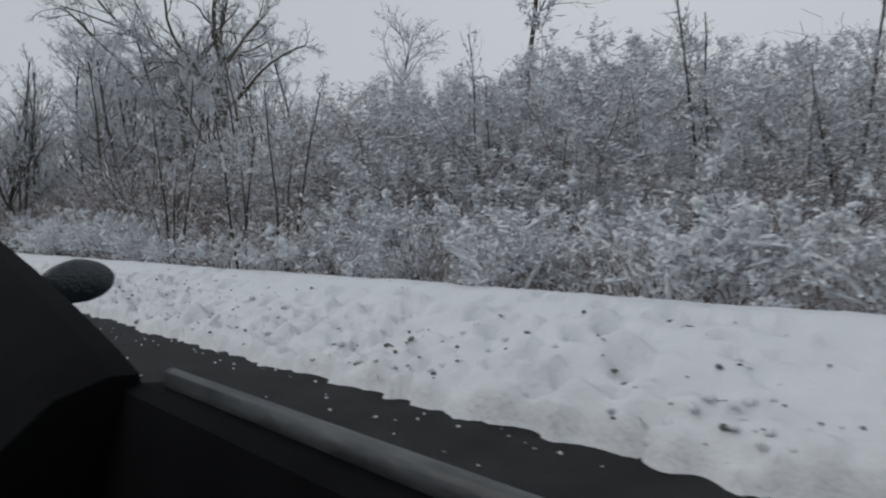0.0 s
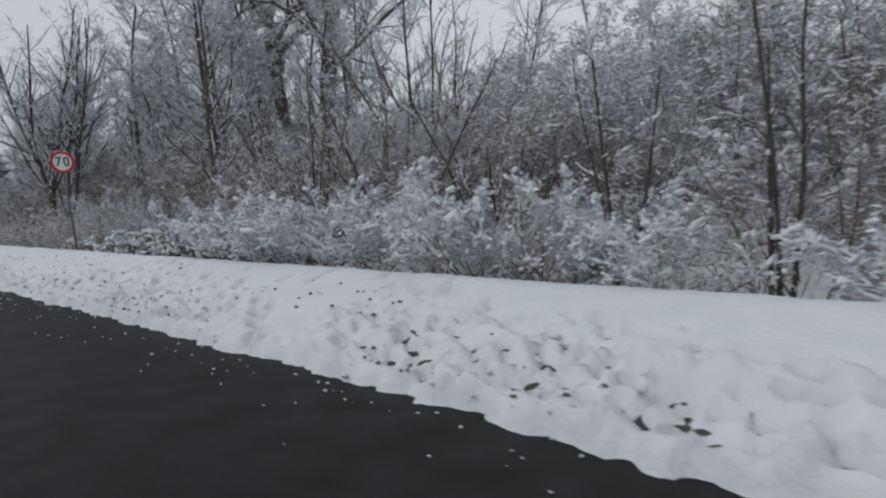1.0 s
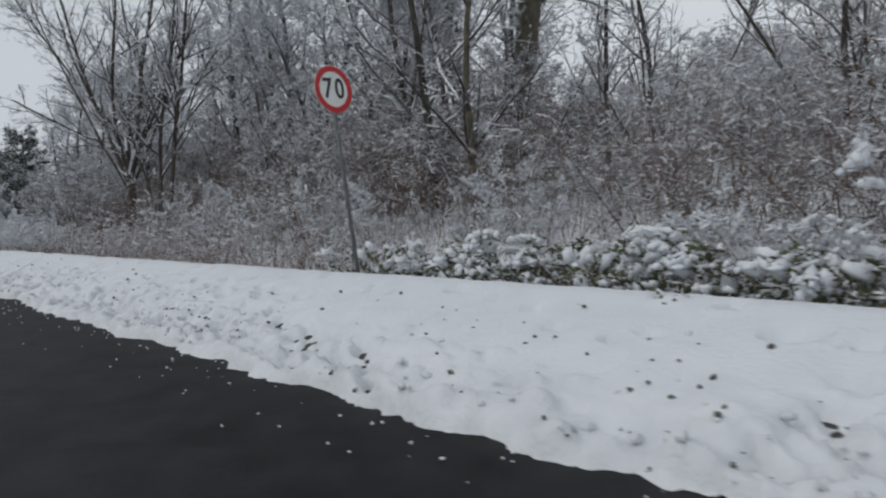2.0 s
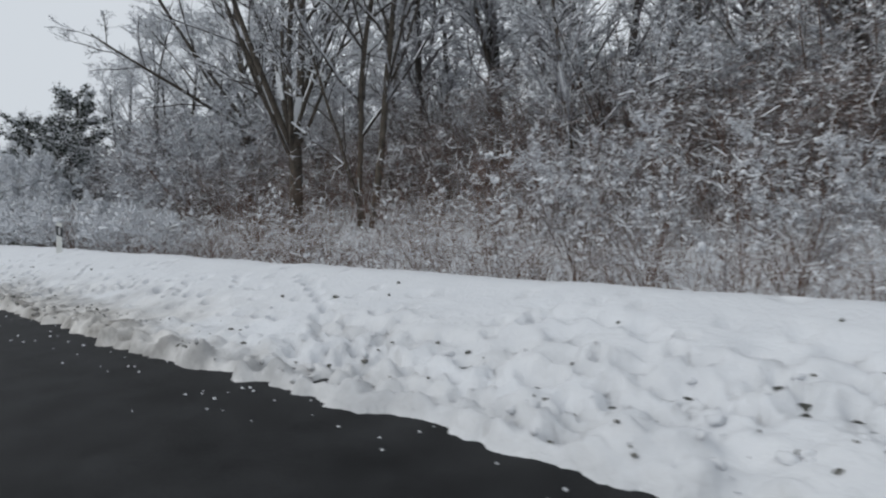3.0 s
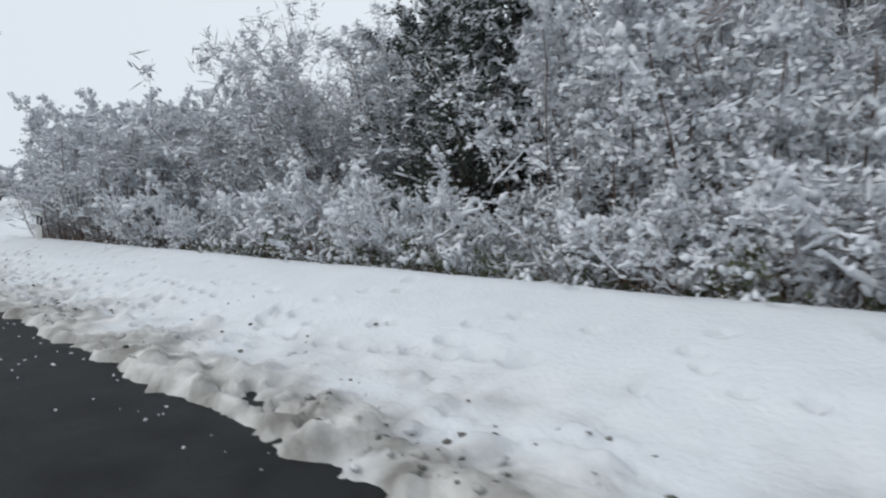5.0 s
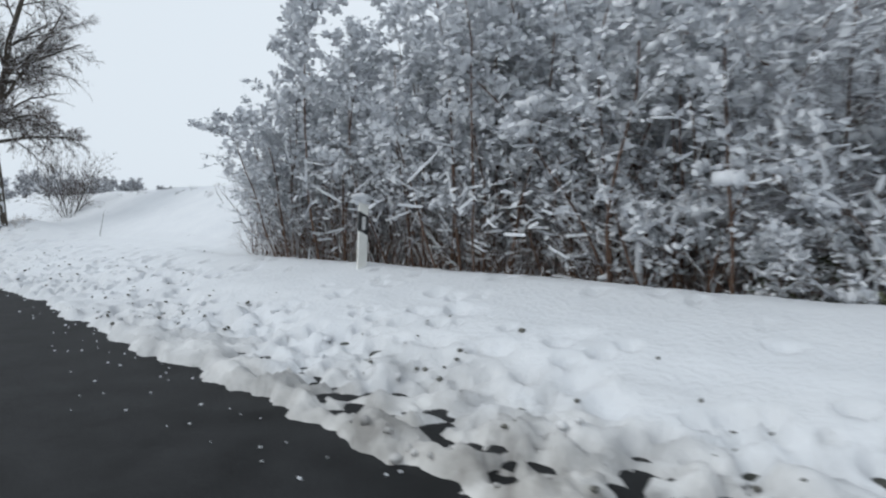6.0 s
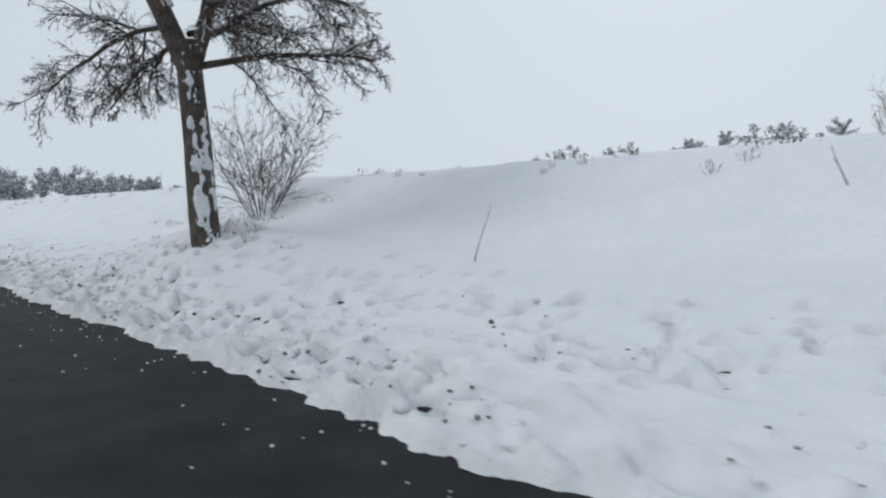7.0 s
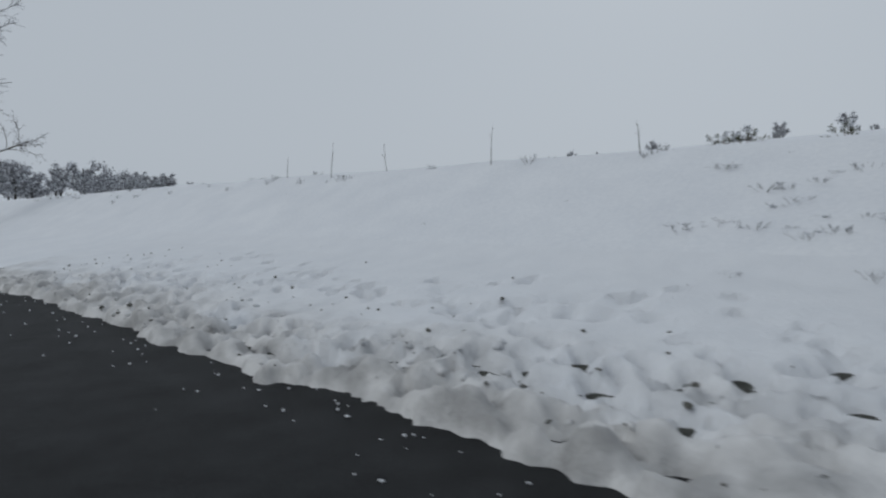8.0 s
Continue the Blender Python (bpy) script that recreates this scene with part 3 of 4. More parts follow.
def sapling(seed):
    g = np.random.default_rng(seed)
    seg = grow(g, fan(g, 3, 0.16, 4.3, 0.030, 1.2), [(9, 0.035, 0.04, 16, 0.65, 0.2, 0.4, 0.2), (4, 0.14, 0.05, 4, 0.6, 0.5, 0.6, 0.15), (2, 0.2, 0.02, 0, 0, 0, 0, 0)])
    ob = plant("sapling", seg, g, (BARK, TWIG, HAZED_RIME), (0.4, 0.0025, 0.010), 60, (0.012, 0.045), names=("stem", "branchwork", "twig_mass"), sides=(5, 3, 3))
    return tagged(ob, "slender young tree with several thin upright stems", "sapling", "saplings")


def thicket_tree(seed):
    g = np.random.default_rng(seed)
    seg = grow(g, fan(g, 7, 0.34, 3.4, 0.016, 1.5), [(9, 0.08, 0.03, 13, 0.85, 0.32, 0.45, 0.16), (4, 0.24, -0.01, 6, 0.7, 0.5, 0.55, 0.1), (2, 0.35, -0.03, 0, 0, 0, 0, 0)])
    ob = plant("thicket_tree", seg, g, (STEM, HAZED_FROST, HAZED_FROST), (0.4, 0.006, 0.016), 300, (0.015, 0.075), names=("stem", "branchwork", "twig_mass"), sides=(5, 3, 3), hang=0.3)
    frost_sprays(ob, seg, g, 5200, 0.045, 0.55, 0.22)
    return tagged(ob, "young tree with snow-laden crown and bare brown stems", "tree", "thicket trees")


def wood_tree(seed, height=8.0, radius=0.10, low=0.18, frost=0.55):
    g = np.random.default_rng(seed)
    seg = grow(g, [((0, 0, 0), (g.normal(0, 0.06), g.normal(0, 0.06), 1), height, radius)],
               [(8, 0.07, 0.05, 16, 0.8, 0.42, 0.5, low), (4, 0.16, 0.06, 8, 0.65, 0.5, 0.55, 0.12), (3, 0.2, 0.03, 5, 0.65, 0.6, 0.6, 0.1), (2, 0.25, 0.0, 0, 0, 0, 0, 0)], 0.005)
    # limbs as well as twigs pale: haze within the wood is in their colour
    ob = plant("wood_tree", seg, g, (WEATHERED, HAZED_FROST, HAZED_FROST), (frost * 1.3, 0.004, 0.010), apart=(True, False))
    frost_sprays(ob, seg, g, 700, 0.11, 0.14, 0.15)
    return tagged(ob, "bare winter tree with snow along its fine twigs", "tree", "trees of the wood")


def frosted_tree(seed, height=10.0):
    g = np.random.default_rng(seed)
    seg = grow(g, [((0, 0, 0), (g.normal(0, 0.05), g.normal(0, 0.05), 1), height, 0.13)],
               [(8, 0.06, 0.05, 20, 0.8, 0.36, 0.45, 0.2), (4, 0.16, 0.04, 9, 0.65, 0.5, 0.5, 0.1), (3, 0.22, 0.0, 7, 0.7, 0.6, 0.6, 0.05), (2, 0.3, -0.02, 0, 0, 0, 0, 0)], 0.0055)
    ob = plant("frosted_tree", seg, g, (BARK, HAZED_RIME, HAZED_FROST), (0.8, 0.007, 0.011))
    frost_sprays(ob, seg, g, 1500, 0.11, 0.16, 0.15)
    return tagged(ob, "tall tree with dense fine twigs white with frost", "tree", "frosted trees")


def evergreen(seed):
    g = np.random.default_rng(seed)
    seg = grow(g, [((0, 0, 0), (0.03, 0.02, 1), 5.0, 0.09)],
               [(10, 0.05, 0.05, 46, 1.05, 0.32, 0.36, 0.05), (4, 0.12, 0.02, 8, 0.65, 0.45, 0.6, 0.1), (3, 0.18, 0.0, 0, 0, 0, 0, 0)])
    ob = plant("evergreen_tree", seg, g, (BARK, TWIG, TWIG), (0.9, 0.016, 0.02), 110, (0.025, 0.08), (8500, 0.056, NEEDLE, 0.2))
    top = seg[(seg[:, 8] >= 1) & (seg[:, 5] > 1.9)]
    idx = g.integers(0, len(top), 4600)
    c = top[idx, 3:6] + g.normal(0, 0.06, (len(idx), 3)) + [0, 0, 0.03]
    tagged(raw("frost", *leaves(c, 0.048, g), SNOW, ob), kind="stuff")
    return tagged(ob, "dark evergreen tree with frosted outer branches", "tree", "evergreens")


def hazel(seed):
    g = np.random.default_rng(seed)
    seg = grow(g, fan(g, 9, 0.75, 4.2, 0.026, 0.3), [(8, 0.06, 0.02, 11, 0.55, 0.32, 0.5, 0.2), (5, 0.14, 0.03, 6, 0.55, 0.42, 0.6, 0.12), (2, 0.2, 0.0, 0, 0, 0, 0, 0)])
    ob = plant("hazel_shrub", seg, g, (BARK, STEM, HAZED_RIME), (0.35, 0.0022, 0.009), 30, (0.012, 0.045), names=("stem", "branchwork", "twig_mass"), sides=(5, 3, 3))
    return tagged(ob, "tall many-stemmed brown shrub fanning out from its foot", "shrub", "tall shrubs")


def far_tree(seed):
    g = np.random.default_rng(seed)
    seg = grow(g, [((0, 0, 0), (0, 0, 1), 3.2, 0.12)],
               [(4, 0.05, 0.05, 9, 0.9, 0.75, 0.5, 0.15), (3, 0.14, 0.05, 5, 0.7, 0.5, 0.55, 0.15), (2, 0.18, 0.03, 0, 0, 0, 0, 0)])
    ob = plant("distant_tree", seg, g, (BARK, HAZED_FROST, HAZED_FROST), (0.8, 0.03, 0.03), leaf=(1100, 0.15, HAZED_FROST, 0.3), sides=(5, 3, 3))
    # grey leaves and extra white flakes: distance haze painted into the crown
    top = seg[seg[:, 8] >= 1]
    idx = g.integers(0, len(top), 700)
    tagged(raw("frost", *leaves(top[idx, 3:6] + g.normal(0, 0.14, (700, 3)), 0.12, g), SNOW, ob), kind="stuff")
    return tagged(ob, "rounded bare tree far off beyond the snowy field", "tree", "distant trees")


def twig_tuft(seed, stems=7, length=0.5, mat=STEM):
    g = np.random.default_rng(seed)
    seg = grow(g, fan(g, stems, 0.8, length, 0.006, 0.1), [(3, 0.12, 0.0, 3, 0.5, 0.4, 0.7, 0.3), (2, 0.2, -0.02, 0, 0, 0, 0, 0)])
    ob = plant("grass_tuft", seg, g, (mat, mat), (0.3, 0.006, 0.01), 5, (0.015, 0.03), names=("stalk", "blade_mass"), sides=(3, 3), apart=(False, False))
    return tagged(ob, "tuft of dead stalks poking through the snow", "grass tuft", "dead tufts")


pick = np.random.default_rng(21)
BARE = [bare_shrub(k) for k in (101, 102, 103)]
SNOWY = [snowy_shrub(k) for k in (201, 202, 203)]
LOW = [low_bush(k) for k in (301, 302)]
SAP = [sapling(k) for k in (401, 402)]
THICK = [thicket_tree(k) for k in (501, 502, 503)]
WOOD = [wood_tree(601), wood_tree(602, 9.0, 0.12, 0.25), wood_tree(603, 7.0, 0.08, 0.12), wood_tree(604, 10.5, 0.11, 0.35, 0.45)]
FROST = [frosted_tree(621), frosted_tree(622, 9.0)]
FSHRUB = [frost_shrub(661), frost_shrub(662, 2.6, 1.15), frost_shrub(663, 3.4, 0.8)]
BROWN = [frost_shrub(671, 2.8, 0.9, (STEM, MAUVE, MAUVE), 750, (2000, MAUVE)), frost_shrub(672, 2.3, 1.1, (STEM, MAUVE, MAUVE), 1000, (1500, MAUVE))]
HAZEL = [hazel(k) for k in (651, 652)]
EVER = [evergreen(k) for k in (701, 702)]
FAR = [far_tree(k) for k in (801, 802)]
TUFT = [twig_tuft(901), twig_tuft(902, 5, 0.7), twig_tuft(903, 9, 0.3, STRAW)]
DARK_TUFT = [twig_tuft(904, 9, 0.4, BARK), twig_tuft(905, 14, 0.3, EARTH)]
KINDS = (BARE, SNOWY, LOW, SAP, THICK, WOOD, FROST, FSHRUB, BROWN, HAZEL, EVER, FAR, TUFT, DARK_TUFT)


def row(kinds, y0, y1, step, lat0, lat1, s0, s1, tall=1.0):
    """Plants scattered along a stretch of the verge."""
    y = y0
    while y < y1:
        sz = pick.uniform(s0, s1)
        put(kinds[pick.integers(len(kinds))], pick.uniform(lat0, lat1), y + pick.uniform(-0.3, 0.3) * step, pick.uniform(0, 360), sz, sz * tall * pick.uniform(0.85, 1.15))
        y += step * pick.uniform(0.75, 1.25)


# wood edge, from the start to the sign
row(BARE + SNOWY + SNOWY, -4, 9.5, 0.55, 5.35, 6.1, 0.5, 0.75)
row(SNOWY + BROWN + SNOWY, -4, 10, 0.9, 6.4, 7.8, 0.65, 0.95)
row(FSHRUB + BROWN[1:], -3, 6.5, 0.9, 8.2, 10.5, 0.6, 0.75)
row(FSHRUB + BROWN[1:], 6.5, 13, 0.9, 8.2, 10.5, 0.8, 1.05)
row(FSHRUB + BROWN[:1], -3, 7, 1.0, 11.0, 14.0, 0.65, 0.8)
row(FSHRUB + BROWN[:1], 7, 22, 1.0, 11.0, 14.0, 0.9, 1.2)
row(FSHRUB, -1, 8, 1.3, 15.0, 19.0, 0.75, 0.95)
row(FSHRUB, 8, 22, 1.3, 15.0, 19.0, 0.9, 1.2)
row(FSHRUB, 22, 34, 1.4, 17.0, 20.0, 0.8, 1.0)
row(FSHRUB, 10, 44, 1.6, 20.0, 27.0, 1.0, 1.4)
row(FSHRUB, 14, 26, 1.3, 9.0, 12.0, 0.6, 0.75)
row(SAP, 1, 9, 3.4, 8.5, 10.5, 0.85, 1.0)
row(SAP, 9.9, 11.6, 0.8, 5.5, 6.2, 0.65, 0.8)
put(SAP[0], 5.7, 14.2, 40, 0.8)
put(SAP[1], 6.3, 15.9, 160, 0.8)
row(SNOWY + BARE, 9, 17, 0.65, 5.4, 6.4, 0.5, 0.75)
row(BROWN + SNOWY, 10, 18, 1.0, 7.0, 9.0, 0.7, 0.95)
row(HAZEL, 19.5, 27, 2.6, 7.6, 8.8, 0.8, 0.95)
row(SNOWY, 16.0, 25.0, 0.6, 5.45, 6.4, 0.65, 0.95)
row(BROWN, 17, 29, 1.0, 7.2, 9.4, 0.6, 0.85)
row(LOW, 23.5, 32.0, 0.6, 5.6, 6.1, 0.85, 1.15)
row(SNOWY, 24, 29.5, 1.1, 6.6, 7.4, 0.5, 0.7)
row(FSHRUB + BROWN, 20, 33, 1.1, 10.0, 14.0, 0.6, 0.75)
row(FSHRUB + BROWN, 34, 44, 1.1, 11.0, 14.0, 0.8, 1.1)
put(HAZEL[0], 15.0, 27.6, 20, 1.7)
put(HAZEL[1], 14.0, 25.6, 80, 1.3)
row(FSHRUB + BROWN[:1], 30.5, 44, 1.1, 7.4, 10.0, 0.4, 0.58)
# between the sign and the first post, where the floor of the wood shows
row(BARE, 32.5, 52, 0.7, 5.35, 6.2, 0.4, 0.65)
row(TUFT, 33, 53, 0.5, 5.2, 6.2, 0.8, 1.3)
row(BARE, 36, 54, 0.9, 6.6, 9.0, 0.55, 0.9)
row(BROWN, 35, 60, 1.05, 9.9, 12.0, 0.65, 0.95)
row(BROWN, 35, 62, 1.2, 12.3, 15.0, 0.9, 1.2)
row(BROWN + FSHRUB[:1], 36, 66, 1.3, 15.5, 20.0, 1.0, 1.4)
row(HAZEL, 31, 66, 4.5, 11.0, 14.5, 0.8, 1.1)
row(SNOWY + BARE[:1], 52.5, 60, 0.75, 5.6, 6.6, 0.55, 0.85)
row(SNOWY + BROWN, 55, 64, 1.1, 6.9, 8.6, 0.7, 0.95)
# heavy snow on the shrubs up to the end of the wood
row(SNOWY, 60, 79.5, 0.7, 5.6, 6.6, 0.7, 1.05)
row(LOW, 62, 78, 1.0, 5.4, 5.8, 0.7, 1.0)
row(SNOWY, 60, 66, 1.0, 6.8, 8.0, 0.9, 1.2)
row(THICK, 65, 68.2, 0.9, 6.4, 7.6, 0.9, 1.15)
row(SNOWY + FSHRUB, 72, 80, 1.0, 6.8, 8.2, 0.85, 1.15)
row(FSHRUB, 72.5, 79, 0.8, 8.0, 11, 1.2, 1.55)
row(FSHRUB + BROWN, 57, 71, 1.2, 9.5, 13.0, 1.05, 1.4)
row(FSHRUB, 60, 78, 1.5, 13.5, 17.0, 1.3, 1.7)
row(THICK, 78.8, 85.1, 0.55, 5.5, 6.8, 0.95, 1.15)
row(THICK, 85.2, 85.8, 0.25, 5.6, 6.6, 0.66, 0.75)
row(THICK, 85.8, 86.4, 0.25, 5.6, 6.8, 0.50, 0.60)
row(THICK, 86.4, 87.2, 0.25, 5.8, 7.0, 0.32, 0.42)
row(THICK, 79.5, 85.5, 0.8, 7.2, 9.5, 0.95, 1.2)
row(THICK, 85.5, 86.8, 0.4, 7.2, 9.5, 0.6, 0.75)
row(THICK, 86.8, 88.2, 0.5, 7.4, 9.0, 0.38, 0.48)
row(THICK, 80, 86, 1.2, 10, 14, 0.8, 1.0)
row(BARE, 80, 87, 0.6, 5.3, 6.2, 0.4, 0.6)
# trees further into the wood
row(WOOD, 40, 50, 5.0, 11.0, 14.0, 0.65, 0.85)
row(WOOD, 40, 64, 5.0, 14, 18, 0.75, 1.0)
row(FROST, 37, 52, 2.4, 12, 15, 0.9, 1.15)
row(FROST, 28, 36, 3.0, 14, 18, 0.6, 0.75)
row(FROST, 38, 64, 2.6, 15, 21, 0.85, 1.2)
row(FROST, 42, 66, 3.0, 22, 30, 1.0, 1.3)
row(FROST, 58, 74, 1.9, 11.5, 15.5, 0.65, 0.85)
for lat, y, size, k in ((8.6, 67.6, 0.82, 0), (7.8, 70.2, 1.08, 1), (9.5, 71.0, 1.25, 0), (8.6, 71.8, 1.0, 0), (10.6, 74.6, 0.95, 1)):
    put(EVER[k], lat, y, 70 * k + 40 * y, size)
put(WOOD[3], 15.0, 11.4, 30, 0.9)
put(WOOD[0], 30.0, 35.0, 80, 1.35)
for lat, y, sz in ((7.0, 88.4, 0.42), (7.4, 88.9, 0.35), (6.4, 87.6, 0.35)):
    put(SAP[1], lat, y, 90 * y, sz)

# open field: tufts along the top of the bank and below the bush, trees on the far ridges
for _ in range(70):
    put(DARK_TUFT[pick.integers(2)], pick.normal(8.3, 0.3), pick.uniform(88, 135), pick.uniform(0, 360), pick.uniform(0.3, 0.65))
for _ in range(90):
    put(DARK_TUFT[pick.integers(2)], pick.uniform(5.6, 7.9), pick.normal(103.0, 1.6), pick.uniform(0, 360), pick.uniform(0.4, 0.9), pick.uniform(0.15, 0.4))
for _ in range(30):
    put(DARK_TUFT[pick.integers(2)], pick.uniform(4.6, 8.2), pick.uniform(88, 118), pick.uniform(0, 360), pick.uniform(0.2, 0.45), pick.uniform(0.1, 0.2))
for k in range(34):
    put(FAR[k % 2], 12 + 2.6 * k + pick.uniform(-2, 2), 205 + 4.2 * k + pick.uniform(-15, 15), pick.uniform(0, 360), pick.uniform(1.1, 2.3), sink=0.4)
for k in range(26):
    put(FAR[k % 2], pick.uniform(165, 215), 60 + 8 * k + pick.uniform(-4, 4), pick.uniform(0, 360), pick.uniform(0.7, 1.5), sink=1.0)
for _ in range(9):
    put(TUFT[2 if pick.random() < 0.6 else 0], pick.uniform(3.9, 4.9), pick.uniform(97.9, 99.0), pick.uniform(0, 360), pick.uniform(0.4, 0.8))
for k in range(8):
    put(FAR[k % 2], 100 + 2.4 * k + pick.uniform(-2, 2), 330 + 2.0 * k + pick.uniform(-12, 12), pick.uniform(0, 360), pick.uniform(0.7, 1.2), sink=0.4)
for lat, y, sz in ((40, 97.3, 0.55), (41, 96.4, 0.7), (43, 97.0, 0.7), (40, 95.6, 0.8), (42, 96.0, 0.75)):
    put(HAZEL[0], lat, y, 50 * y, sz, sink=0.3)
for lat, y, sz in ((40, 103.5, 1.5), (40, 101.6, 1.2), (42, 113, 1.1), (44, 119, 1.3), (45, 121, 1.1)):
    put(LOW[1], lat, y, 50 * y, sz, sink=0.1)
settle()


# ---- single trees ----
def limbed_tree(name, seed, starts, plan, label, mats=(MOSSY, BARK, HAZED_RIME), snow=(0.7, 0.010, 0.018), lumps_n=0):
    g = np.random.default_rng(seed)
    ob = plant(name, grow(g, starts, plan, 0.0048), g, mats, snow, lumps_n, (0.03, 0.06), sides=(10, 6, 3), apart=(True, True))
    return tagged(ob, label, "tree")


og = np.random.default_rng(30)
oak_limbs = [((-0.3, 0.9, 0), (-0.12, 0.16, 1), 8.5, 0.38, True), ((0.1, -0.6, 0), (0.05, -0.05, 1), 9.5, 0.46, True)]
for k in range(13):
    a, z = k * 2.4 + 0.4, 5.2 + 0.34 * k
    foot = (-0.9, 2.0) if k % 2 else (0.5, -1.0)
    oak_limbs.append(((foot[0] * z / 9, foot[1] * z / 9 + (0.3 if k % 2 else -0.1), z), (math.cos(a), math.sin(a), og.uniform(0.3, 0.9) + 0.05 * k), og.uniform(7.5, 10.5), og.uniform(0.10, 0.17)))
oak = limbed_tree("oak_tree", 31, oak_limbs,
    [(10, 0.10, 0.005, 12, 0.75, 0.38, 0.42, 0.15), (6, 0.18, 0.02, 8, 0.65, 0.45, 0.5, 0.12), (4, 0.22, 0.0, 5, 0.6, 0.55, 0.55, 0.1), (3, 0.25, 0.0, 0, 0, 0, 0, 0)],
    "broad old oak with two heavy trunks and snowy twigs", snow=(0.8, 0.007, 0.014))
stand(oak, 18.2, 39.5)
fg = np.random.default_rng(29)
fork_limbs = [((0, 0, 0), (0.02, 0.05, 1), 2.6, 0.19, True), ((0, 0, 2.3), (0.1, 0.05, 1), 10.5, 0.12)]
for k in range(9):
    a, t = k * 2.4 + 0.9, fg.uniform(0.3, 0.75)
    fork_limbs.append(((0.06 * math.cos(a), 0.06 * math.sin(a) + 0.1, 1.9 + 0.08 * k), (math.sin(t) * math.cos(a), math.sin(t) * math.sin(a), math.cos(t)), fg.uniform(7.0, 9.5), fg.uniform(0.05, 0.09)))
fork_tree = limbed_tree("forked_tree", 32, fork_limbs,
    [(8, 0.06, 0.03, 10, 0.6, 0.36, 0.45, 0.2), (5, 0.14, 0.04, 8, 0.55, 0.42, 0.5, 0.12), (4, 0.2, 0.02, 4, 0.6, 0.5, 0.6, 0.1), (3, 0.22, 0.0, 0, 0, 0, 0, 0)],
    "tree with a stout trunk forking low into rising limbs", (WEATHERED, BARK, HAZED_FROST), (0.65, 0.006, 0.014))
stand(fork_tree, 9.28, 51.8)
stem_tree = limbed_tree("twin_stemmed_tree", 33, mats=(WEATHERED, BARK, HAZED_FROST), starts=[((0, 0.15, 0), (0.0, 0.06, 1), 10.5, 0.08), ((0.1, -0.15, 0), (0.05, -0.15, 1), 11, 0.095), ((0, 0, 0.3), (-0.1, 0.3, 1), 6, 0.05)],
    plan=[(9, 0.05, 0.04, 16, 0.6, 0.35, 0.5, 0.2), (5, 0.13, 0.05, 8, 0.55, 0.42, 0.55, 0.15), (4, 0.18, 0.03, 5, 0.6, 0.5, 0.6, 0.1), (3, 0.2, 0.0, 0, 0, 0, 0, 0)],
    label="tree with two slender upright stems at the edge of the wood")
stand(stem_tree, 9.4, 49.1)
wg = np.random.default_rng(28)
wide_limbs = [((0, 0, 0), (0, 0.02, 1), 3.6, 0.2, True), ((0, 0, 3.2), (0.1, 0.1, 1), 9.5, 0.13)]
for k in range(12):
    a, t = k * 2.4 + 0.2, wg.uniform(0.45, 1.15)
    wide_limbs.append(((0.07 * math.cos(a), 0.07 * math.sin(a), 2.5 + 0.09 * k), (math.sin(t) * math.cos(a), math.sin(t) * math.sin(a), math.cos(t)), wg.uniform(6.5, 9.5), wg.uniform(0.05, 0.09)))
wide_tree = limbed_tree("spreading_tree", 34, wide_limbs,
    [(8, 0.07, 0.02, 10, 0.6, 0.36, 0.45, 0.2), (5, 0.15, 0.02, 8, 0.55, 0.42, 0.5, 0.12), (4, 0.2, 0.02, 5, 0.6, 0.5, 0.6, 0.1), (3, 0.22, 0.0, 0, 0, 0, 0, 0)],
    "tree with wide spreading limbs lined with snow", (WEATHERED, BARK, HAZED_FROST), snow=(0.8, 0.007, 0.014))
stand(wide_tree, 13.3, 61.0)
thin_tree = limbed_tree("slender_tree", 35, [((0, 0, 0), (0, 0.03, 1), 8.5, 0.095)],
    [(10, 0.05, 0.04, 20, 0.75, 0.3, 0.45, 0.15), (5, 0.12, 0.06, 7, 0.55, 0.42, 0.55, 0.15), (4, 0.18, 0.03, 4, 0.6, 0.5, 0.6, 0.1), (3, 0.2, 0.0, 0, 0, 0, 0, 0)],
    "slender dark tree with fine upswept branches behind the speed sign")
stand(thin_tree, 10.5, 34.2)

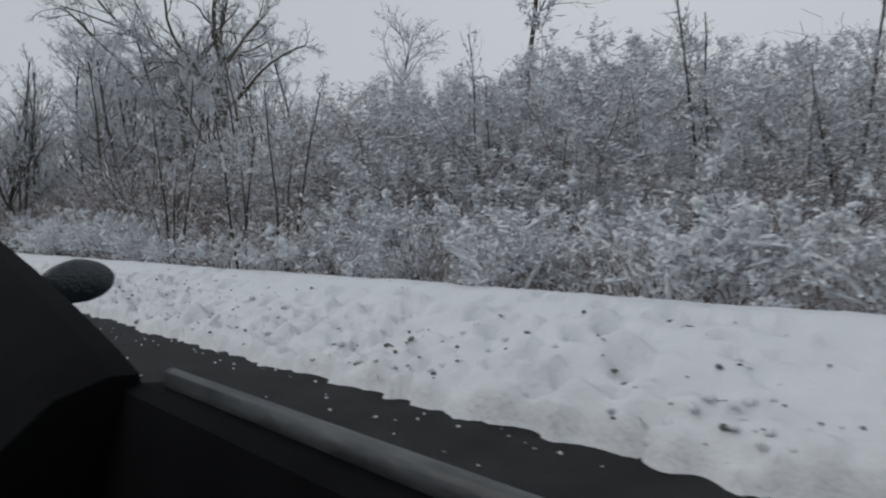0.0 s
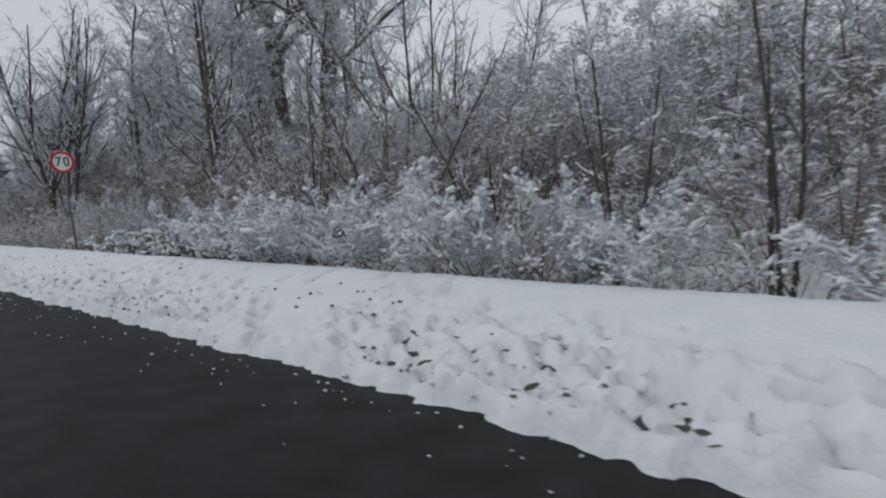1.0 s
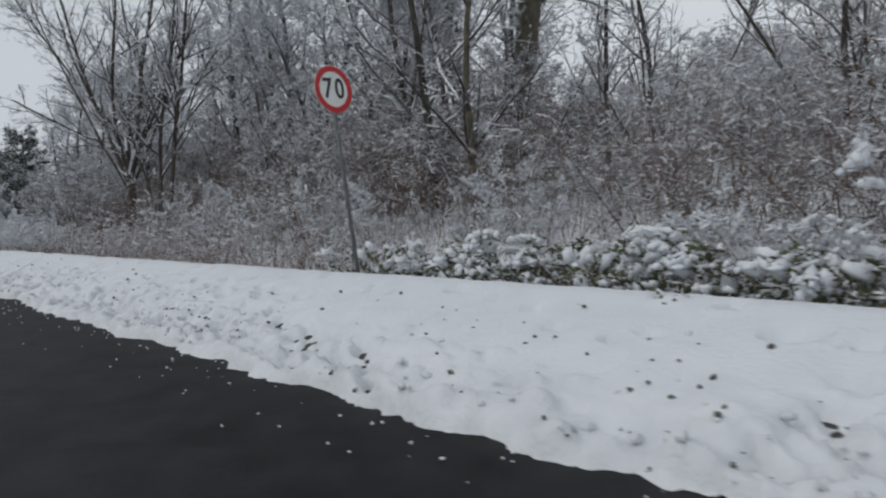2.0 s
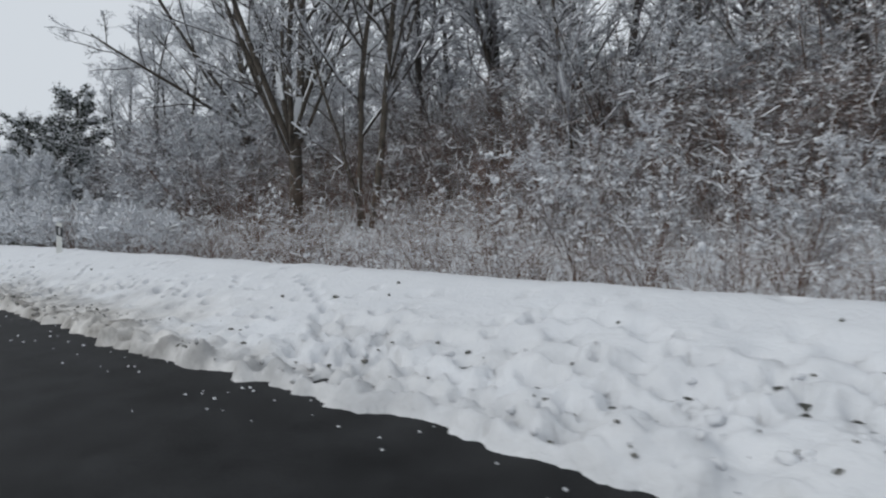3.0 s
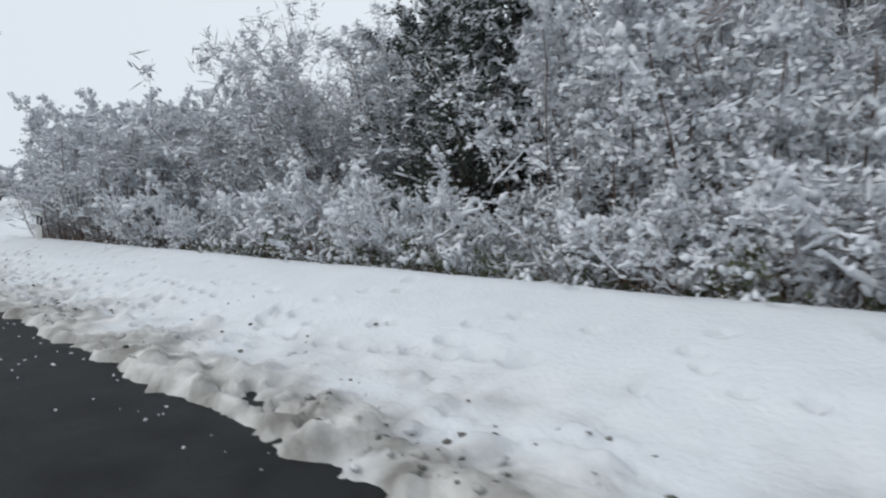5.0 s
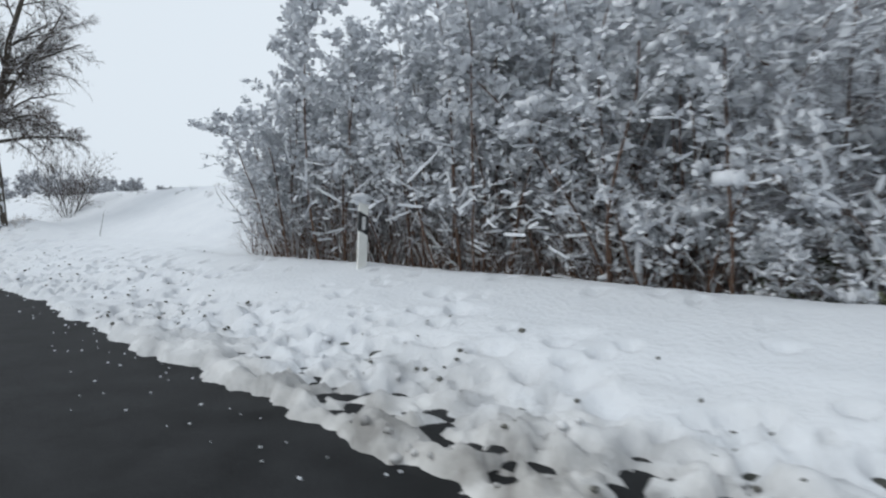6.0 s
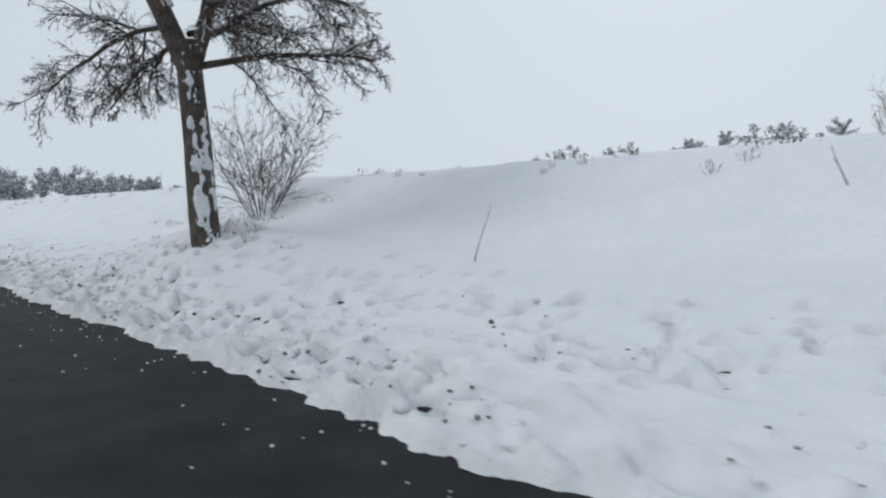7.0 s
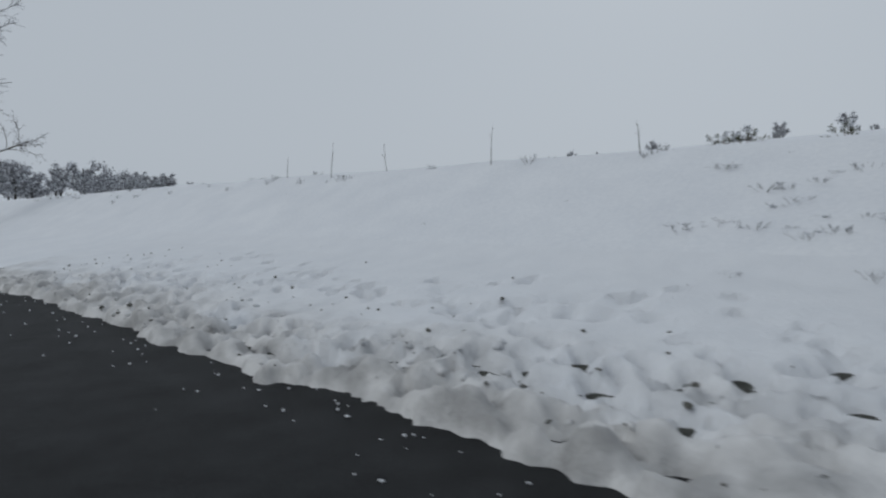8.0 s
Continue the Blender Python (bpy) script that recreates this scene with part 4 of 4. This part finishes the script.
# the tree that stands alone by the road, with snow blown onto its trunk
lone = limbed_tree("roadside_tree", 36, [((0, 0, 0), (-0.05, 0.05, 1), 2.9, 0.215, True), ((-0.14, 0.15, 2.6), (-0.2, 0.24, 1), 6.4, 0.15), ((-0.08, 0.03, 2.5), (0.16, -0.14, 1), 6.0, 0.115), ((0.0, -0.02, 2.55), (0.72, -0.66, 0.2), 2.5, 0.055, -0.05), ((-0.2, 0.25, 3.1), (-0.5, 0.8, 0.3), 2.6, 0.045, -0.10), ((0.0, -0.1, 2.9), (0.4, -0.9, 0.25), 2.6, 0.05, -0.10), ((-0.1, 0.2, 2.9), (-0.2, 0.95, 0.2), 2.4, 0.045, -0.11), ((-0.25, 0.2, 3.6), (-0.8, 0.3, 0.45), 2.2, 0.045, -0.05), ((-0.1, 0.1, 3.0), (0.75, 0.4, 0.3), 2.2, 0.045, -0.05), ((0.0, 0.0, 3.1), (-0.3, -0.9, 0.3), 2.0, 0.04, -0.05), ((0.0, 0.0, 4.2), (0.8, -0.5, 0.6), 2.8, 0.05, -0.03), ((0.1, -0.1, 3.6), (0.5, -0.6, 0.7), 3.4, 0.05)],
    [(8, 0.07, 0.0, 17, 0.8, 0.45, 0.36, 0.12), (6, 0.14, -0.05, 18, 0.65, 0.42, 0.45, 0.1), (4, 0.2, -0.08, 7, 0.55, 0.5, 0.55, 0.1), (3, 0.25, -0.03, 0, 0, 0, 0, 0)],
    "bare roadside tree with snow plastered on its trunk", mats=(WEATHERED, BARK, TWIG), snow=(0.3, 0.002, 0.005))
stand(lone, 4.15, 98.6)
ta, tz = np.meshgrid(np.linspace(3.8, 5.3, 34), np.linspace(0.0, 2.75, 130))
cake = lumps(ta * 2.4, tz * 5.2, 140, 4) - 0.49 - 0.16 * np.abs(ta - 4.55) + 0.3 * (lumps(ta * 0.5, tz * 1.6, 150, 2) - 0.5)
swell = 0.218 - 0.019 * tz + np.clip(cake, -0.03, 0.12) * 0.30
tv = np.stack([swell * np.cos(ta) - 0.05 * tz, swell * np.sin(ta) + 0.05 * tz, tz], -1).reshape(-1, 3)
ti = np.arange(ta.size).reshape(ta.shape)
tq = np.stack([ti[:-1, :-1], ti[:-1, 1:], ti[1:, 1:], ti[1:, :-1]], -1).reshape(-1, 4)
tq = tq[cake.ravel()[tq].max(1) > -0.02]
tagged(raw("snow_patch", tv, tq, SNOW, lone, True, "snow stuck to the bark"), kind="stuff")

ahead = limbed_tree("roadside_tree", 37, [((0, 0, 0), (0.0, 0.0, 1), 2.9, 0.2, True), ((-0.02, 0.06, 2.6), (-0.1, 0.2, 1), 6.5, 0.13), ((0.03, -0.05, 2.5), (0.2, -0.16, 1), 6.0, 0.11), ((0.1, 0, 2.6), (0.8, 0.1, 0.3), 3.6, 0.065)],
    [(8, 0.06, 0.01, 15, 0.85, 0.5, 0.40, 0.14), (6, 0.13, -0.01, 9, 0.6, 0.42, 0.5, 0.12), (4, 0.17, -0.04, 6, 0.55, 0.5, 0.55, 0.1), (3, 0.2, -0.02, 0, 0, 0, 0, 0)],
    "bare roadside tree further along the verge", snow=(0.45, 0.006, 0.010))
stand(ahead, 4.4, 134.0)

g = np.random.default_rng(38)
seg = grow(g, fan(g, 17, 0.72, 2.3, 0.011, 0.4), [(7, 0.07, 0.03, 14, 0.75, 0.42, 0.45, 0.06), (5, 0.12, 0.01, 7, 0.5, 0.45, 0.65, 0.1), (3, 0.18, 0.0, 0, 0, 0, 0, 0)], 0.0045)
fine_bush = tagged(plant("bush", seg, g, (BARK, TWIG, TWIG), (0.2, 0.002, 0.005), names=("stem", "branchwork", "twig_mass"), sides=(5, 3, 3)), "fine-twigged bare bush on the snowy bank", "bush")
stand(fine_bush, 6.86, 101.8)


def dead_stalk(lat, y, height, lean, seed):
    g = np.random.default_rng(seed)
    seg = grow(g, [((0, 0, 0), (lean * 0.6, -lean, 1), height, 0.009)], [(6, 0.06, 0.0, 2, 0.5, 0.25, 0.6, 0.5), (3, 0.1, 0.0, 0, 0, 0, 0, 0)])
    ob = tagged(plant("dead_stalk", seg, g, (BARK, BARK), (0.0, 0.003, 0.005), names=("stalk", "side_shoot"), sides=(4, 3)), "single dry stalk leaning out of the snow", "stalk", "dead stalks")
    stand(ob, lat, y)


for k, (lat, y, h, lean) in enumerate(((5.6, 94.8, 0.72, 0.15), (7.4, 91.4, 0.5, -0.3), (8.3, 110.2, 0.7, 0.05), (8.4, 112.9, 0.6, -0.05), (8.3, 114.6, 0.8, 0.1), (8.4, 116.4, 0.55, 0.0), (8.4, 107.6, 0.5, -0.1))):
    dead_stalk(lat, y, h, lean, 40 + k)


# ---- brushwood that nobody could count ----
def brushwood(name, seed, count, y0, y1, lat0, lat1, h0, h1, r, mat, label, frost):
    g = np.random.default_rng(seed)
    y, lat = g.uniform(y0, y1, count), lat0 + (lat1 - lat0) * g.random(count) ** 1.3
    base = np.stack([road_x(y) + lat, y, land(lat, y) - 0.05], 1)
    segs = []
    d = g.normal(0, 0.28, (count, 3))
    d[:, 2] = 1
    h = g.uniform(h0, h1, count)
    p = base
    for k in range(6):
        q = p + d / np.linalg.norm(d, axis=1, keepdims=True) * (h / 6)[:, None]
        segs.append(np.concatenate([p, q, np.full((count, 1), r * (1 - 0.13 * k)), np.full((count, 1), r * (0.87 - 0.13 * k))], 1))
        for _ in range(2 if k else 0):
            side = d + g.normal(0, 0.9, (count, 3))
            side = np.clip(side, -1.4, 1.4)
            side[:, 2] = np.abs(side[:, 2]) * 0.5
            tip = q + side * (h * 0.09)[:, None]
            segs.append(np.concatenate([q, tip, np.full((count, 1), r * 0.5), np.full((count, 1), r * 0.25)], 1))
        d = np.clip(d + g.normal(0, 0.3, (count, 3)), [-0.45, -0.45, 0.5], [0.45, 0.45, 1.5])
        p = q
    seg = np.concatenate(segs)
    root = tagged(new(name), label, "brushwood", kind="stuff")
    raw("stem_mass", *ribbons(seg), mat, root)
    keep = seg[g.random(len(seg)) < frost]
    raw("snow_cover", *snow_strips(keep, g.uniform(0.001, 0.005, len(keep)), g.uniform(0.004, 0.014, len(keep))), SNOW, root)


brushwood("verge_stems", 55, 2200, -6, 86.6, 5.3, 6.4, 0.25, 0.65, 0.005, STEM, "low brown stems where the wood meets the verge", 0.15)
brushwood("undergrowth", 51, 3600, -6, 86.5, 5.8, 13.0, 0.4, 1.2, 0.005, STEM, "tangle of thin brown stems dusted with snow at the wood edge", 0.12)
brushwood("woodland_stems", 56, 2800, 33, 55, 6.3, 11.0, 0.25, 0.8, 0.005, STEM, "scattered thin brown stems on the snowy floor of the wood", 0.25)
brushwood("brown_thicket", 53, 2600, 17, 62, 8.5, 13.5, 1.0, 2.6, 0.006, STEM, "dense brown thicket of bare thin stems", 0.1)
brushwood("thicket_floor", 54, 2000, 77, 86.8, 5.6, 11.0, 0.7, 2.3, 0.006, STEM, "close-set thin brown stems under the thicket", 0.35)
# pale grey stems carry the haze of the deep wood in their colour
brushwood("deep_brushwood", 52, 1800, -14, 85, 13.0, 34.0, 1.2, 3.6, 0.008, HAZED_FROST, "grey tangle of bare stems deep in the wood", 0.5)


# ---- road signs and posts ----
def ring_mesh(outer, inner, y0, y1, n=48):
    """A disc or ring standing upright, facing along -y."""
    bm = bmesh.new()
    rows = []
    for r, y in ((inner, y0), (outer, y0), (outer, y1), (inner, y1)):
        rows.append([bm.verts.new((r * math.cos(2 * math.pi * k / n), y, r * math.sin(2 * math.pi * k / n))) for k in range(n)])
    for a in range(4):
        for k in range(n):
            b = (a + 1) % 4
            bm.faces.new((rows[a][k], rows[a][(k + 1) % n], rows[b][(k + 1) % n], rows[b][k]))
    bmesh.ops.recalc_face_normals(bm, faces=bm.faces)
    return bm


def rod(x, y, z0, z1, r, n=12):
    bm = bmesh.new()
    bmesh.ops.create_cone(bm, cap_ends=True, segments=n, radius1=r, radius2=r, depth=z1 - z0, matrix=Matrix.Translation((x, y, (z0 + z1) / 2)))
    return bm


def box(cx, cy, cz, sx, sy, sz, bevel=0.0):
    bm = bmesh.new()
    bmesh.ops.create_cube(bm, size=1, matrix=Matrix.LocRotScale((cx, cy, cz), None, (sx, sy, sz)))
    if bevel:
        bmesh.ops.bevel(bm, geom=bm.edges[:], offset=bevel, segments=2, affect="EDGES")
    return bm


def speed_sign(lat, y):
    root = tagged(new("speed_limit_sign"), "round 70 speed limit sign on a grey steel post", "road sign")
    zc = 2.50
    part("post", rod(0, 0.05, -0.4, 2.82, 0.028), DULL_STEEL, root, smooth=True)
    part("cap", rod(0, 0.05, 2.82, 2.84, 0.035), BLACK, root)
    disc = part("disc", ring_mesh(0.30, 0.001, 0.0, 0.012), WHITE, root, "white retroreflective face")
    disc.location = (0, 0, zc)
    rim = part("rim", ring_mesh(0.303, 0.228, -0.004, 0.0), RED, disc, "red border")
    for z in (-0.16, 0.16):
        part("clamp", box(0, 0.05, zc + z, 0.11, 0.08, 0.035, 0.006), STEEL, root)
    for figure, shift in (("7", -0.098), ("0", 0.098)):
        font = bpy.data.curves.new("digit", "FONT")
        font.body, font.align_x, font.align_y, font.size, font.extrude, font.offset = figure, "CENTER", "CENTER", 0.36, 0.0015, 0.006
        tmp = new("tmp", font)
        bpy.context.view_layer.update()
        me = bpy.data.meshes.new_from_object(tmp.evaluated_get(bpy.context.evaluated_depsgraph_get()))
        bpy.data.objects.remove(tmp)
        me.materials.clear()
        me.materials.append(BLACK)
        digit = new("digit", me)
        digit.parent = disc
        digit.matrix_basis = pose(shift, -0.003, 0, 90, 0, 0) @ Matrix.Diagonal((0.86, 1, 1, 1))
        digit["label"] = "black figure " + figure
    g = np.random.default_rng(9)
    c = np.stack([np.linspace(-0.12, 0.12, 7), np.full(7, 0.006), zc + 0.3 * np.cos(np.linspace(-0.4, 0.4, 7)) - 0.002], 1)
    raw("snow_cap", *clumps(c, np.tile([1.0, 0, 0], (7, 1)), np.full(7, 0.016), g), SNOW, root, True)
    root.matrix_basis = pose(*on_land(lat, y, 0.0), -3.8, -4.8, 3)
    return root


def guide_post(lat, y, turn, seed):
    """A white plastic delineator with its slanting black band."""
    root = tagged(new("guide_post"), "white roadside guide post with black band and cap of snow", "guide post", "guide posts")

    def shell(z0, z1, grow_=0.0, cut0=0.0, cut1=0.0):
        bm = bmesh.new()
        prof = [(-0.06, -0.045), (0.06, -0.045), (0.045, 0.02), (0.0, 0.055), (-0.045, 0.02)]
        rings = []
        for z, cut in ((z0, cut0), (z1, cut1)):
            rings.append([bm.verts.new((px * (1 + grow_), py * (1 + grow_), z + cut * px / 0.06)) for px, py in prof])
        for k in range(5):
            bm.faces.new((rings[0][k], rings[0][(k + 1) % 5], rings[1][(k + 1) % 5], rings[1][k]))
        bm.faces.new(rings[1])
        bm.faces.new(rings[0][::-1])
        bmesh.ops.recalc_face_normals(bm, faces=bm.faces)
        bmesh.ops.bevel(bm, geom=[e for e in bm.edges], offset=0.006, segments=1, affect="EDGES")
        return bm

    part("body", shell(-0.3, 0.74, 0, 0, -0.02), WHITE, root)
    band = part("band", shell(0.40, 0.63, 0.05, -0.03, -0.03), BLACK, root, "slanting black band")
    part("reflector", box(0, -0.05, 0.515, 0.045, 0.008, 0.15, 0.003), REFLECTOR, band, "silver reflector")
    g = np.random.default_rng(seed)
    c = np.stack([g.uniform(-0.04, 0.04, 9), g.uniform(-0.03, 0.03, 9), 0.73 + g.uniform(0, 0.06, 9)], 1)
    raw("snow_cap", *clumps(c, g.normal(0, 0.1, (9, 3)) + [1, 0, 0], g.uniform(0.035, 0.06, 9), g), SNOW, root, True)
    root.matrix_basis = pose(*on_land(lat, y, 0.0), 0, 3, turn)
    return root


speed_sign(5.08, 31.52)
guide_post(4.31, 54.33, -12, 71)
guide_post(4.45, 82.15, -12, 72)


# ---- lumps of snow thrown up by the plough, and dark lumps for shaded pits ----
def thrown(name, seed, count, reach, low, high, mat, label):
    g = np.random.default_rng(seed)
    y = g.uniform(-3, 116, count)
    off = 0.06 + np.abs(g.normal(0, reach, count)) * np.where(y > 84, 1.5, 1.0)
    lat = snow_edge(y) + off
    ok = (lat < 5.3) & (lattice(y * 0.8, lat * 1.3, 44) > 0.38)
    y, lat = y[ok], lat[ok]
    j, i = np.clip(np.searchsorted(vy_, y), 0, len(vy_) - 1), np.clip(np.searchsorted(vl_, lat), 0, len(vl_) - 1)
    size = np.exp(g.uniform(math.log(low), math.log(high), len(y)))
    c = np.stack([road_x(y) + lat, y, verge[j, i] - 0.35 * size], 1)
    axis = g.normal(0, 1, (len(c), 3)) * [1, 1, 0.15]
    ob = tagged(raw(name, *clumps(c, axis, size, g, 1.5, 0.32), mat, None, True), label, "snow lumps", kind="stuff")
    stain = np.repeat(slush[j, i] * 0.9, len(ICO_V)).astype(np.float32)
    if len(stain) == len(ob.data.vertices):
        ob.data.attributes.new("slush", "FLOAT", "POINT").data.foreach_set("value", stain)


thrown("snow_lumps", 62, 2600, 0.45, 0.008, 0.042, VERGE_SNOW, "loose lumps of snow along the ploughed verge edge")
# dark lumps added where pits too small for the verge grid would be shaded
thrown("wet_clods", 63, 2400, 0.75, 0.006, 0.026, PIT_DARK, "small dark lumps standing in for shaded pits in the snow")


# ---- crumbs of slush on the asphalt ----
g = np.random.default_rng(61)
cy = g.uniform(-3, 119, 900)
cl = snow_edge(cy) - np.abs(g.normal(0, 0.4, 900)) - 0.02
keep = cl > -0.5
c = np.stack([road_x(cy) + cl, cy, np.full(900, -0.006)], 1)[keep]
tagged(raw("slush_crumbs", *clumps(c, g.normal(0, 1, (len(c), 3)) * [1, 1, 0], g.uniform(0.004, 0.013, len(c)), g, 1.5, 0.25), SNOW, None, True), "crumbs of snow scattered on the wet asphalt", "slush", kind="stuff")


# ---- the car in which the camera begins; it stands where the ride starts ----
def loft(rings):
    """A closed skin through rings of points with equal counts."""
    bm = bmesh.new()
    rows = [[bm.verts.new(p) for p in ring] for ring in rings]
    n = len(rows[0])
    for a, b in zip(rows, rows[1:]):
        for k in range(n):
            bm.faces.new((a[k], a[(k + 1) % n], b[(k + 1) % n], b[k]))
    bm.faces.new(rows[0][::-1])
    bm.faces.new(rows[-1])
    bmesh.ops.recalc_face_normals(bm, faces=bm.faces)
    return bm


def bar(x0, x1, y0, y1, z0, z1, bevel=0.01):
    return box((x0 + x1) / 2, (y0 + y1) / 2, (z0 + z1) / 2, x1 - x0, y1 - y0, z1 - z0, bevel)


def car():
    root = tagged(new("car"), "dark car with black dashboard, door and wing mirror", "car")
    part("floor_pan", bar(-1.2, 0.42, -1.6, 2.9, 0.22, 0.30), TRIM, root)
    # dashboard, low in the middle
    part("dashboard", loft([[(x, 1.32, 0.5), (x, 2.25, 0.5), (x, 2.25, 0.93), (x, 1.9, 0.96), (x, 1.5, 0.94), (x, 1.36, 0.88)] for x in (-1.2, -0.5, 0.1)]), TRIM, root, "matt black dashboard", True)
    # the end of the dashboard that climbs along the pillar foot
    part("pillar_trim", loft([[(0.13, y, 0.5), (0.45, y, 0.5), (0.452, y, z), (0.40, y, z + 0.006), (0.30, y, z - 0.02), (0.13, y, z - 0.16)]
                              for y, z in ((1.30, 0.915), (1.42, 0.95), (1.58, 0.988), (1.76, 1.03), (2.1, 1.10), (2.51, 1.176), (2.75, 1.20))]), TRIM, root, "black trim at the foot of the pillar")
    door = part("front_door", loft([[(0.40, y, 0.30), (0.56, y, 0.28), (0.585, y, 0.62), (0.53, y, 0.885), (0.452, y, 0.898), (0.42, y, 0.888), (0.37, y, 0.70)] for y in (-1.0, -0.2, 0.6, 1.30)]), TRIM, root, "black door panel")
    part("window_seal", loft([[(0.478, y, 0.885), (0.514, y, 0.882), (0.514, y, 0.915), (0.497, y, 0.9275), (0.482, y, 0.922)] for y in (-0.95, 0.0, 0.7, 1.25)]), SEAL, door, "rubber seal along the window, its grey reflection painted in", True)
    # wing mirror
    g = np.random.default_rng(4)
    bm = bmesh.new()
    bmesh.ops.create_uvsphere(bm, u_segments=24, v_segments=14, radius=1)
    for v in bm.verts:
        x, y, z = v.co
        v.co = (0.575 + 0.112 * x, 2.16 + 0.07 * y * (1 if y > 0 else 0.45), 1.05 + 0.068 * z + 0.02 * (x < 0) * x)
    mirror = part("wing_mirror", bm, MIRROR, root, "wet black mirror shell", True)
    part("mirror_arm", bar(0.46, 0.53, 2.14, 2.19, 0.93, 1.02, 0.012), TRIM, mirror)
    # unseen roof, and the pillars that carry it, added to close and darken the cabin
    part("roof", loft([[(-1.12, y, z - 0.06), (0.38, y, z - 0.06), (0.42, y, z - 0.03), (0.2, y, z + 0.02), (-0.37, y, z + 0.05), (-0.95, y, z + 0.02), (-1.17, y, z - 0.03)]
                       for y, z in ((-1.75, 1.48), (-1.2, 1.58), (-0.4, 1.63), (0.1, 1.63), (0.25, 1.62))]), PAINT, root, smooth=True)
    for foot, head in (((0.47, -0.75, 0.86), (0.385, -0.65, 1.60)),
                       ((-1.24, -0.75, 0.86), (-1.13, -0.65, 1.60)), ((0.44, -1.8, 0.86), (0.36, -1.5, 1.5)), ((-1.2, -1.8, 0.86), (-1.1, -1.5, 1.5))):
        part("pillar", loft([[(x - 0.025, y - 0.05, z), (x + 0.025, y - 0.05, z), (x + 0.032, y, z), (x + 0.022, y + 0.05, z), (x - 0.022, y + 0.05, z)] for x, y, z in (foot, head)]), TRIM, root)
    # outer body
    part("bonnet", loft([[(-1.28, y, 0.3), (0.52, y, 0.3), (0.56, y, 0.6), (0.50, y, z), (-0.4, y, z + 0.04), (-1.26, y, z), (-1.32, y, 0.6)] for y, z in ((2.3, 0.86), (2.8, 0.82), (3.2, 0.74), (3.45, 0.6))]), PAINT, root, smooth=True)
    part("far_side", bar(-1.35, -1.24, -1.6, 2.3, 0.28, 0.88, 0.03), PAINT, root)
    part("rear_body", bar(-1.24, 0.5, -2.0, -1.6, 0.28, 0.88, 0.05), PAINT, root)
    part("rear_side", bar(0.42, 0.57, -1.6, -1.02, 0.28, 0.90, 0.03), PAINT, root)
    for x in (-1.2, 0.46):
        for y in (-1.3, 2.75):
            wheel = part("tyre", ring_mesh(0.31, 0.20, -0.1, 0.1, 32), TYRE, root)
            wheel.matrix_basis = pose(x, y, 0.30, 0, 0, 90)
            part("rim", ring_mesh(0.205, 0.03, -0.08, 0.08, 24), STEEL, wheel)
    return root


car()
